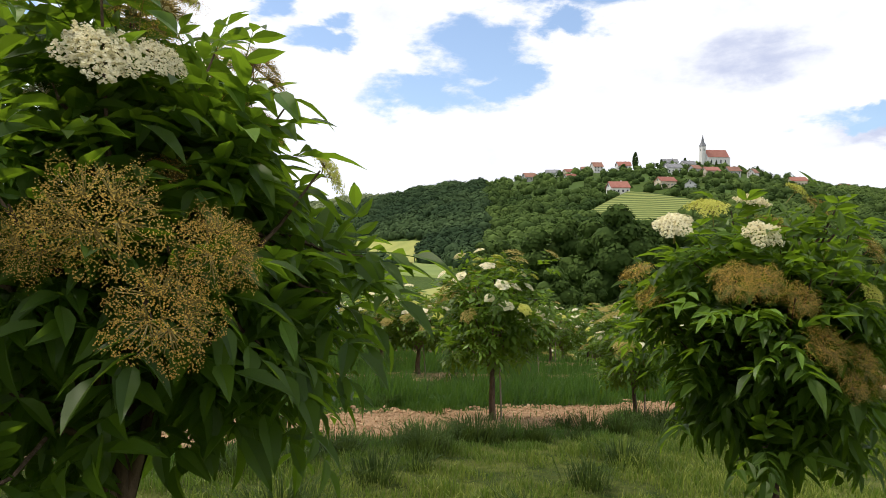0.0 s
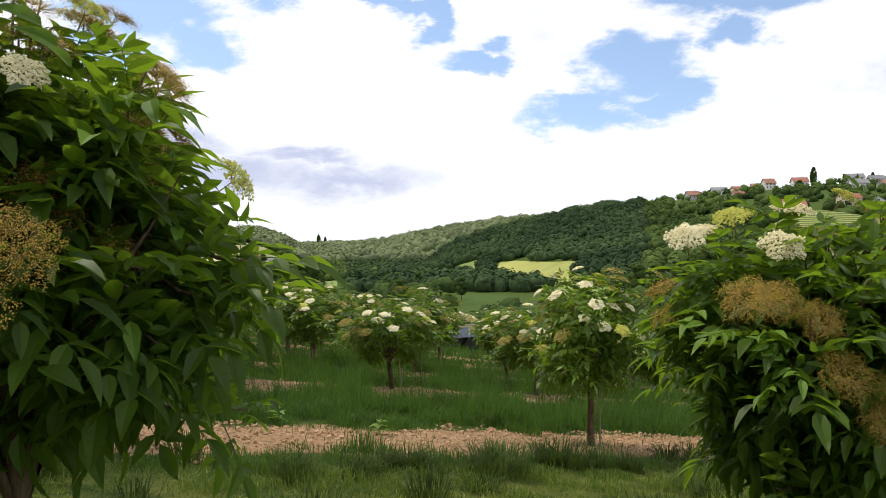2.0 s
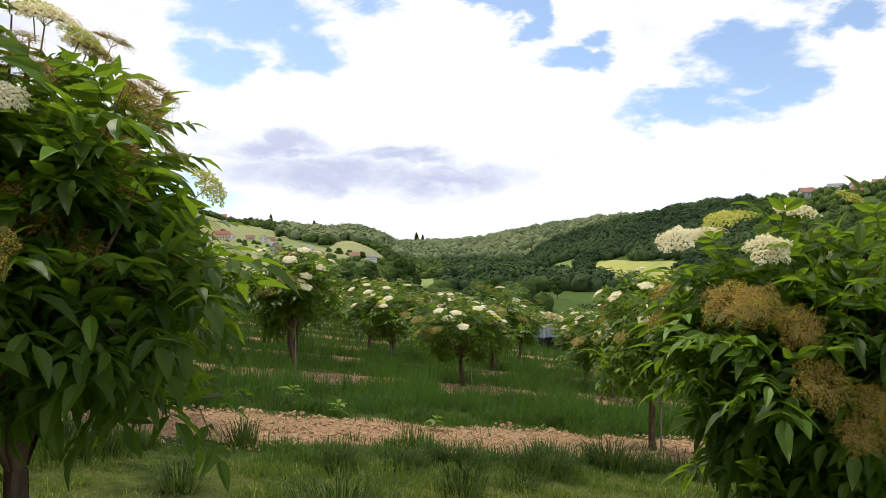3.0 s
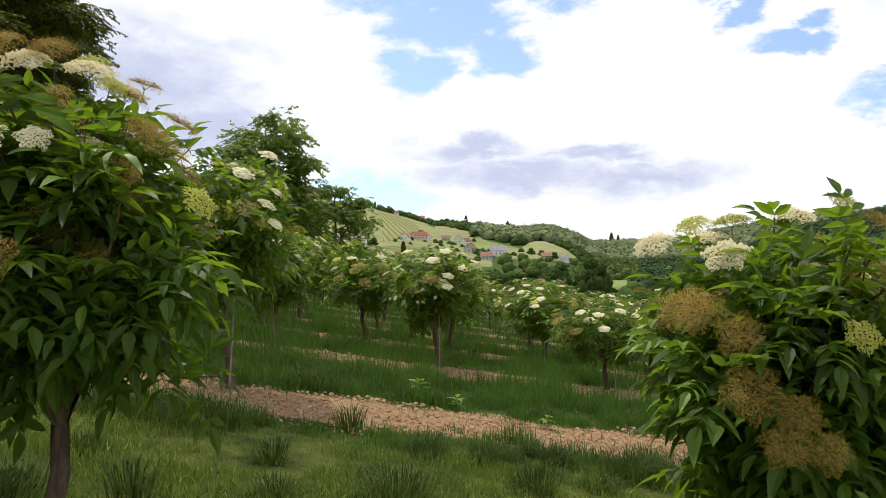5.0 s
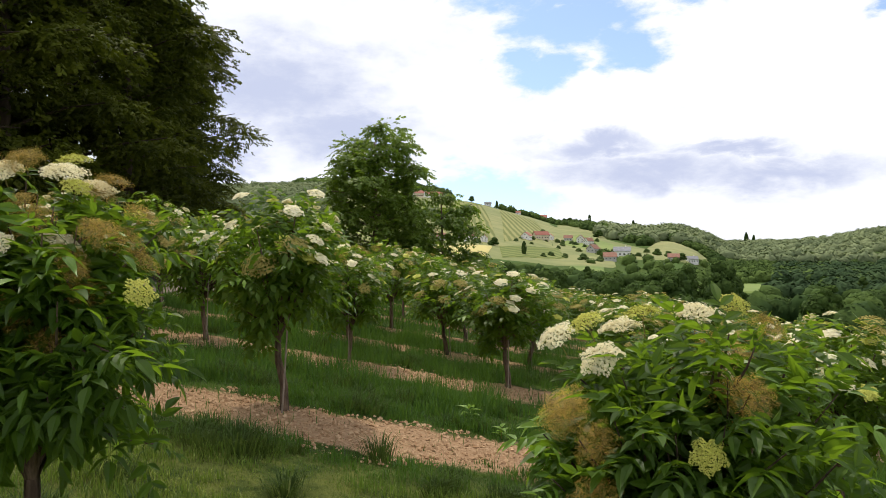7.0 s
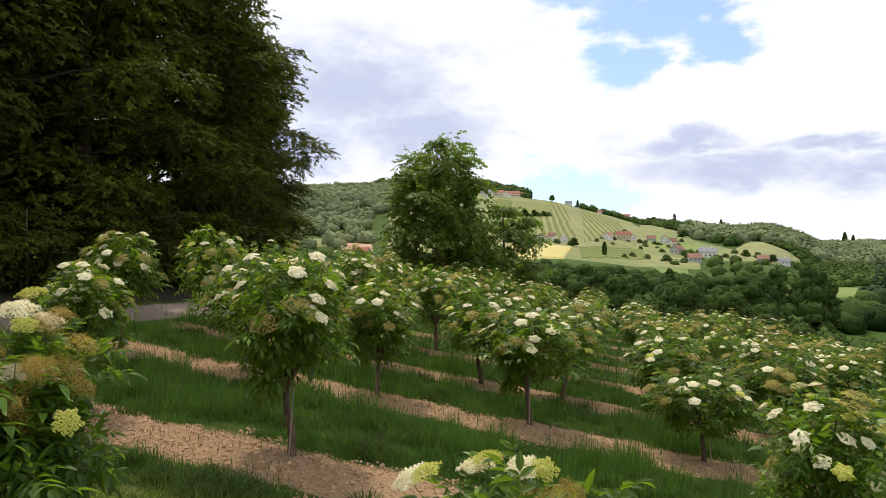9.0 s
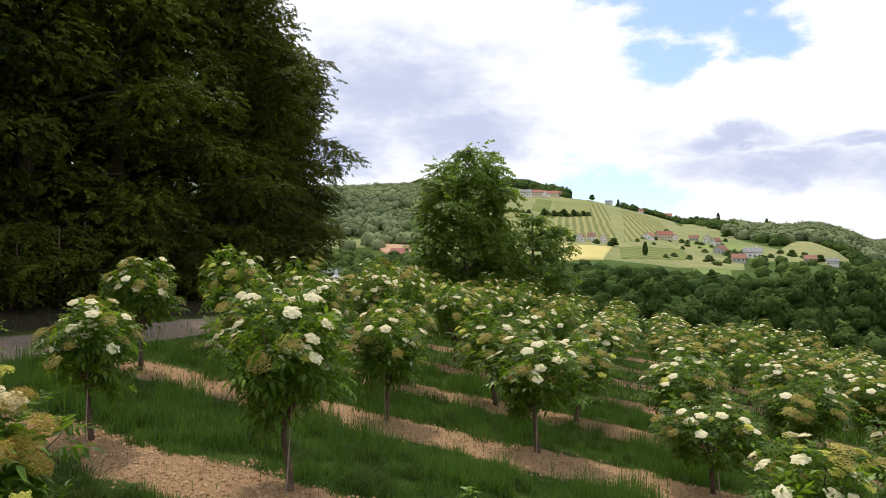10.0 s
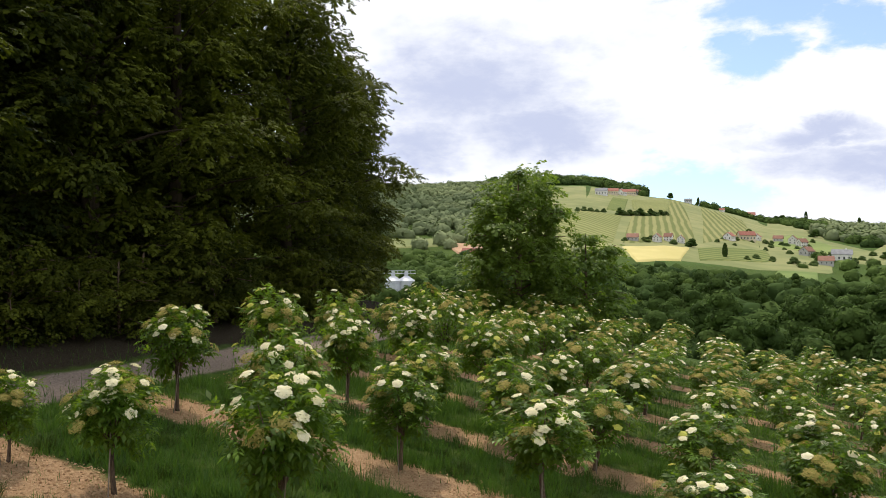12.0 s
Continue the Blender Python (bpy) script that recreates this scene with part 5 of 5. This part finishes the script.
def church(az, r, turn):
    root = new("church")
    part_of("nave", mesh_of("nave", *gable_walls(27, 13, 11, 8), WHITE_WALL), root)
    part_of("roof", mesh_of("roof", *gable_roof(27, 13, 11, 8, 0.5), RED_ROOF), root, "steep red tiled church roof")
    choir = [(math.cos(a) * 5.5 + 13.4, math.sin(a) * 5.5) for a in np.linspace(-math.pi / 2, math.pi / 2, 6)]
    v = np.array([(x, y, -3) for x, y in choir] + [(x, y, 10.0) for x, y in choir] + [(13.4, 0, 16.5)])
    f = [(k, k + 1, k + 7) for k in range(5)] + [(k, k + 7, k + 6) for k in range(5)]
    part_of("choir", mesh_of("choir", v, f, WHITE_WALL), root)
    part_of("choir_roof", mesh_of("choir_roof", v + (0, 0, 0.05), [(k + 6, k + 7, 12) for k in range(5)], RED_ROOF), root)
    tower = part_of("tower", mesh_of("tower", *block(-18.5, -13.6, -2.6, 2.6, -3, 23), WHITE_WALL), root)
    top = np.array([(-19, -3.1, 23.0), (-13.1, -3.1, 23.0), (-13.1, 3.1, 23.0), (-19, 3.1, 23.0), (-17.3, -1.2, 27.5), (-14.8, -1.2, 27.5), (-14.8, 1.2, 27.5), (-17.3, 1.2, 27.5), (-16.05, 0, 36.5)])
    part_of("spire", mesh_of("spire", top, [(k, (k + 1) % 4, (k + 1) % 4 + 4) for k in range(4)] + [(k, (k + 1) % 4 + 4, k + 4) for k in range(4)] + [(k + 4, (k + 1) % 4 + 4, 8) for k in range(4)] + [(0, 2, 1), (0, 3, 2)], GREY_ROOF), tower, "dark pointed spire")
    for x in (-9, -3, 3, 9):
        for side, way in ((-1, 0), (1, 180)):
            window_part(root, x, side * 6.52, 3.5, way, 1.6, 4.2)
    for side, way in ((-1, 0), (1, 180)):
        window_part(root, -16.05, side * 2.62, 18.0, way, 1.2, 2.4)
    window_part(root, -18.52, 0, 18.0, 270, 1.2, 2.4)
    x, y, z = polar(az, r)
    root.matrix_basis = pose(x, y, z + 1.5, 0, 0, turn)
    return tagged(root, "white village church with red roof and pointed tower", "church")


church(-20.3, 870, 16)


# ---- silos at the farm ----
STEEL = mottled("galvanised_steel", (0.5, 0.52, 0.56), (0.68, 0.7, 0.74), 3.0, 0.4, 0.05, 0.01, 0.5)


def silo(az, r):
    root = new("grain_silo")
    turn = np.linspace(0, 2 * np.pi, 24, endpoint=False)
    ring = [np.stack([np.cos(turn) * rad, np.sin(turn) * rad, np.full(24, z)], -1) for rad, z in ((2.4, -2), (2.4, 8.2))]
    v = np.concatenate(ring)
    f = [(k, (k + 1) % 24, (k + 1) % 24 + 24) for k in range(24)] + [(k, (k + 1) % 24 + 24, k + 24) for k in range(24)]
    part_of("wall", mesh_of("wall", v, f, STEEL, smooth=True), root)
    cone = np.concatenate([ring[1] * (1.06, 1.06, 1), [(0, 0, 10.0)]])
    part_of("roof", mesh_of("roof", cone, [(k, (k + 1) % 24, 24) for k in range(24)], STEEL), root)
    part_of("filler_cap", mesh_of("filler_cap", *block(-0.5, 0.5, -0.5, 0.5, 9.6, 10.8), STEEL), root)
    part_of("walkway", mesh_of("walkway", *join(block(-2.6, 2.6, -0.3, 0.3, 10.2, 10.3), block(-2.6, 2.6, -0.3, -0.25, 11.1, 11.2), *[block(x - 0.04, x + 0.04, -0.3, -0.22, 10.2, 11.2) for x in (-2.5, -1.2, 0, 1.2, 2.5)]), STEEL), root)
    x, y, _ = polar(az, r)
    root.matrix_basis = pose(x, y, -14.5, 0, 0, 60)
    return tagged(root, "round galvanised steel grain silo behind the trees", "silo", "farm silos")


silo(63.1, 200.7)
silo(62.04, 201.5)


# ---- trailer with cut flower heads ----
BLUE_PAINT = mottled("blue_paint", (0.17, 0.2, 0.33), (0.34, 0.38, 0.5), 4.0, 0.5, 0.1, 0.01)
RUBBER = mottled("rubber", (0.015, 0.015, 0.015), (0.04, 0.04, 0.04), 8.0, 0.8, 0.1)
CUT_BLOOM = leaf_material("cut_bloom", (0.5, 0.45, 0.2), (0.8, 0.75, 0.45), (0.6, 0.55, 0.3), 0.2, 0.8)


def trailer(along, across, turn):
    root = new("farm_trailer")
    part_of("bed", mesh_of("bed", *block(-1.9, 1.9, -0.95, 0.95, 1.15, 1.27), BLUE_PAINT), root)
    for x0, x1, y0, y1 in ((-1.9, 1.9, -1.0, -0.95), (-1.9, 1.9, 0.95, 1.0), (-1.95, -1.9, -1.0, 1.0), (1.9, 1.95, -1.0, 1.0)):
        part_of("side_board", mesh_of("side_board", *block(x0, x1, y0, y1, 1.15, 1.85), BLUE_PAINT), root)
    for x in (-1.4, -0.5, 0.5, 1.4):
        part_of("post", mesh_of("post", *block(x - 0.03, x + 0.03, -1.05, -1.0, 1.1, 1.95), FRAME_PAINT), root)
    for x in (-0.8, 0.8):
        for y in (-0.95, 0.95):
            ring = np.linspace(0, 2 * np.pi, 17)[:-1]
            v = np.concatenate([np.stack([np.cos(ring) * rad, np.full(16, w), np.sin(ring) * rad], -1) for rad, w in ((0.48, -0.14), (0.57, -0.1), (0.57, 0.1), (0.48, 0.14))] + [[(0, -0.14, 0), (0, 0.14, 0)]])
            f = [(k + 16 * j, (k + 1) % 16 + 16 * j, (k + 1) % 16 + 16 * (j + 1)) for j in range(3) for k in range(16)] + [(k + 16 * j, (k + 1) % 16 + 16 * (j + 1), k + 16 * (j + 1)) for j in range(3) for k in range(16)]
            f += [(k, 64, (k + 1) % 16) for k in range(16)] + [(k + 48, (k + 1) % 16 + 48, 65) for k in range(16)]
            part_of("wheel", mesh_of("wheel", v, f, RUBBER), root, m=pose(x, y * 0.85, 0.57))
    part_of("axle_frame", mesh_of("axle_frame", *join(block(-1.1, 1.1, -0.6, 0.6, 0.7, 1.15), block(-0.85, -0.75, -0.8, 0.8, 0.5, 0.64), block(0.75, 0.85, -0.8, 0.8, 0.5, 0.64)), RUBBER), root)
    part_of("drawbar", mesh_of("drawbar", *tube([(1.9, 0, 1.15), (3.2, 0, 0.7)], [0.06, 0.05], 6), BLUE_PAINT), root)
    x, y, z = row_place(along, across)
    root.matrix_basis = pose(x, y, z + 0.02, 0, 0, turn) @ Matrix.Diagonal((0.8, 0.8, 0.8, 1))
    tagged(root, "blue farm trailer loaded with cut flower heads", "trailer")
    rng = random.Random(4)
    place = np.array([(rng.uniform(-1.8, 1.8), rng.uniform(-0.9, 0.9), 0) for _ in range(700)])
    place[:, 2] = 1.82 + 0.95 * (1 - (place[:, 0] / 2.1) ** 2) * (1 - (place[:, 1] / 1.2) ** 2) + np.array([rng.uniform(-0.1, 0.08) for _ in place])
    up = np.array([(rng.uniform(-0.6, 0.6), rng.uniform(-0.6, 0.6), 1) for _ in place])
    fr = frames_of(place, np.array([(rng.uniform(-1, 1), rng.uniform(-1, 1), 0.1) for _ in place]), up, [rng.uniform(0.09, 0.16) for _ in place])
    heap = new("flower_heap", mesh_of("flower_heap", *join(scatter(CHIP_V, CHIP_F, fr), block(-1.88, 1.88, -0.93, 0.93, 1.28, 1.82)), CUT_BLOOM))
    heap.matrix_basis = root.matrix_basis.copy()
    tagged(heap, "heap of pale cut elder flower heads on the trailer", "harvest", kind="stuff")


trailer(19.8, 36.3, 39)


# ---- grass, weeds and clods ----
def strip_offset(across):
    """Distance from the middle of the nearest soil strip."""
    rest = np.abs((across - 10.93) % 4.15 - 2.075)
    return np.where(across > 10.9, rest, np.abs(across - 7.75))


def wander_of(x, y):
    return 0.22 * np.sin(1.9 * x + 0.7 * y) + 0.18 * np.sin(3.1 * y - 1.3 * x + 1.0) + 0.1 * np.sin(7.0 * x + 5.0 * y)


def field_points(rng, count, near, far):
    """Random places on the field between two distances from the middle of the walk, as along, across."""
    r = np.sqrt(rng.uniform(near ** 2, far ** 2, count))
    a = rng.uniform(radians(-50), radians(112), count)
    x, y = 2.0 - r * np.sin(a), 1.0 + r * np.cos(a)
    return x, y, x * ROW_X + y * ROW_Y, -x * ROW_Y + y * ROW_X


def blades(x, y, tall, wide, rng, bent=0.5, joint=True):
    """Grass blades as joined triangles, with a bend where joint is set."""
    n = len(x)
    z = ground_z(x, y)
    turn, lean = rng.uniform(0, 2 * np.pi, n), rng.uniform(0.1, 1.0, n) * bent
    side = np.stack([np.cos(turn), np.sin(turn), 0 * turn], -1) * (wide / 2)[:, None]
    way = np.stack([-np.sin(turn + rng.uniform(-0.6, 0.6, n)), np.cos(turn), 0 * turn], -1) * (lean * tall)[:, None]
    foot = np.stack([x, y, z - 0.01], -1)
    mid = foot + way * 0.35 + np.stack([0 * tall, 0 * tall, tall * 0.6], -1)
    tip = foot + way + np.stack([0 * tall, 0 * tall, tall * (1.05 - 0.35 * lean)], -1)
    if not joint:
        return np.stack([foot - side, foot + side, tip], 1).reshape(-1, 3), np.arange(3 * n).reshape(-1, 3)
    verts = np.stack([foot - side, foot + side, mid - side * 0.8, mid + side * 0.8, tip], 1).reshape(-1, 3)
    base = (np.arange(n) * 5)[:, None, None]
    faces = (np.array([(0, 1, 3), (0, 3, 2), (2, 3, 4)])[None] + base).reshape(-1, 3)
    return verts, faces


GRASS_RNG = np.random.RandomState(12)


def lumpy(x, y, scale):
    return np.array([noise.noise((a * scale, b * scale, 3.7)) for a, b in zip(x.tolist(), y.tolist())])


def grass_lot(count, near, far, low, high, wide):
    x, y, along, across = field_points(GRASS_RNG, count, near, far)
    off = strip_offset(across) + wander_of(x, y)
    lone = GRASS_RNG.rand(count)
    keep = ((off > np.where(across > 13.0, 0.7, 0.84)) | (lone < 0.02)) & ((along > -8.3) | (lone < 0.06)) & (across < 44.0)
    keep &= (along > -10.9) | (lone < 0.02)
    x, y, along, across, off, lone = (v[keep] for v in (x, y, along, across, off, lone))
    broad, tight = lumpy(x, y, 0.8), lumpy(x, y, 2.6)
    keep = lone < 0.92 + 0.7 * broad + 0.7 * tight
    lush = np.where(across > 6.4, 1.0, 0.62) * np.where(off < 1.1, 0.85, 1.0)
    tall = (low + (high - low) * GRASS_RNG.rand(len(x)) ** 1.6) * lush * np.clip(0.85 + 0.9 * broad + 1.3 * tight, 0.3, 2.0)
    x, y, tall = x[keep], y[keep], tall[keep]
    return blades(x, y, tall, wide * GRASS_RNG.uniform(0.7, 1.3, len(x)), GRASS_RNG, 0.7, near < 10)


tagged(new("meadow_grass", mesh_of("meadow_grass", *join(grass_lot(230000, 1.5, 11, 0.05, 0.24, 0.009), grass_lot(300000, 10.5, 22, 0.18, 0.47, 0.016), grass_lot(150000, 22, 46, 0.22, 0.52, 0.036)), GRASS)), "uneven green grass between the soil strips", "grass", kind="stuff")

TUFT_GRASS = leaf_material("dark_tuft_grass", (0.016, 0.034, 0.008), (0.06, 0.09, 0.022), (0.12, 0.18, 0.03), 0.25, 0.7, 0.08, 0.3)


def tuft(seed, count, spread, tall):
    rng = np.random.RandomState(seed)
    x, y = rng.normal(0, spread, count), rng.normal(0, spread, count)
    n = len(x)
    out = np.arctan2(y, x)
    h = tall * rng.uniform(0.5, 1.1, n)
    way = np.stack([np.cos(out), np.sin(out), 0 * out], -1) * (h * rng.uniform(0.3, 1.1, n))[:, None]
    side = np.stack([-np.sin(out), np.cos(out), 0 * out], -1) * 0.005
    foot = np.stack([x, y, np.full(n, -0.02)], -1)
    mid = foot + way * 0.4 + np.stack([0 * h, 0 * h, h * 0.7], -1)
    tip = foot + way + np.stack([0 * h, 0 * h, h * 0.85], -1)
    verts = np.stack([foot - side, foot + side, mid - side, mid + side, tip], 1).reshape(-1, 3)
    faces = (np.array([(0, 1, 3), (0, 3, 2), (2, 3, 4)])[None] + (np.arange(n) * 5)[:, None, None]).reshape(-1, 3)
    return mesh_of("grass_tuft", verts, faces, TUFT_GRASS)


TUFTS = [tuft(k, 120 + 30 * k, 0.08 + 0.025 * k, 0.3 + 0.03 * k) for k in range(4)]
TUFT_RNG = random.Random(8)
made = 0
while made < 240:
    along, across = TUFT_RNG.uniform(-7, 12), TUFT_RNG.choice((TUFT_RNG.uniform(2.4, 6.6), TUFT_RNG.uniform(5.9, 6.8), TUFT_RNG.uniform(8.8, 11.8), TUFT_RNG.uniform(14.2, 15.9)))
    x, y, z = row_place(along, across)
    if math.hypot(x - 3, y - 1) < 2.2:
        continue
    ob = new("grass_tuft", TUFTS[made % 4])
    s = TUFT_RNG.uniform(0.5, 1.0)
    ob.matrix_basis = pose(x, y, z, 0, 0, TUFT_RNG.uniform(0, 360)) @ Matrix.Diagonal((s, s, s * TUFT_RNG.uniform(0.7, 1.1), 1))
    tagged(ob, "dark blue-green tuft of coarse grass", "grass tuft", "grass tufts")
    made += 1


def weed(x, y, size, seed):
    """A broad-leaved weed."""
    rng = random.Random(seed)
    root = new("weed_plant")
    part_of("stem", mesh_of("stem", *tube([(0, 0, -0.03), (0.01, 0, size * 0.6)], [0.006, 0.003], 5), STALK), root)
    shape = leaflet(0.5 * size, 0.24 * size, 0.4)
    blade = mesh_of("leaf", *shape, ELDER_FRESH)
    for k in range(9):
        m = pose(0, 0, size * (0.08 + 0.06 * k), rng.uniform(5, 45), 0, k * 137.5)
        part_of("leaf", blade, root, m=m)
    return tagged(stand(root, x, y, 0), "pale green broad-leaved weed in the grass", "plant", "weeds in the grass")


weed(-4.1, 8.98, 0.42, 1)
weed(-3.2, 8.7, 0.3, 2)
weed(-1.9, 8.9, 0.3, 3)

SOIL = shader("soil_clods", lambda n, where, bsdf: (n.mix(n.add("ShaderNodeNewGeometry").outputs["Random Per Island"], (0.31, 0.185, 0.1), n.mix(n.noise(where, 20.0, 5.0), (0.42, 0.275, 0.155), (0.57, 0.405, 0.25))), n.noise(where, 60.0, 5.0), 0.5, 0.01), 0.95, 0.1)[0]


def clod_lot(count, near, far, low, high):
    rng = np.random.RandomState(count)
    x, y, along, across = field_points(rng, count, near, far)
    keep = (strip_offset(across) + wander_of(x, y) < 0.92) & (along > -8.3) & (across > 5) & (across < 30)
    x, y = x[keep], y[keep]
    n = len(x)
    v = np.array([(1, 0, 0), (-1, 0, 0), (0, 1, 0), (0, -1, 0), (0, 0, 0.8), (0, 0, -0.6), (0.6, 0.55, 0.4), (-0.55, -0.5, 0.45)])
    f = np.array([(0, 6, 4), (6, 2, 4), (0, 2, 6), (2, 1, 4), (1, 7, 4), (7, 3, 4), (1, 3, 7), (3, 0, 4), (2, 0, 5), (1, 2, 5), (3, 1, 5), (0, 3, 5)])
    up = np.stack([rng.uniform(-0.8, 0.8, n), rng.uniform(-0.8, 0.8, n), np.ones(n)], -1)
    ahead = np.stack([rng.uniform(-1, 1, n), rng.uniform(-1, 1, n), rng.uniform(-0.2, 0.2, n)], -1)
    size = low + (high - low) * rng.rand(n) ** 2.4
    return scatter(v, f, frames_of(np.stack([x, y, ground_z(x, y) + size * 0.15], -1), ahead, up, size))


tagged(new("soil_clods", mesh_of("soil_clods", *join(clod_lot(60000, 3, 14, 0.008, 0.042), clod_lot(30000, 14, 30, 0.015, 0.05)), SOIL)), "crumbly reddish clods of tilled soil", "soil", kind="stuff")
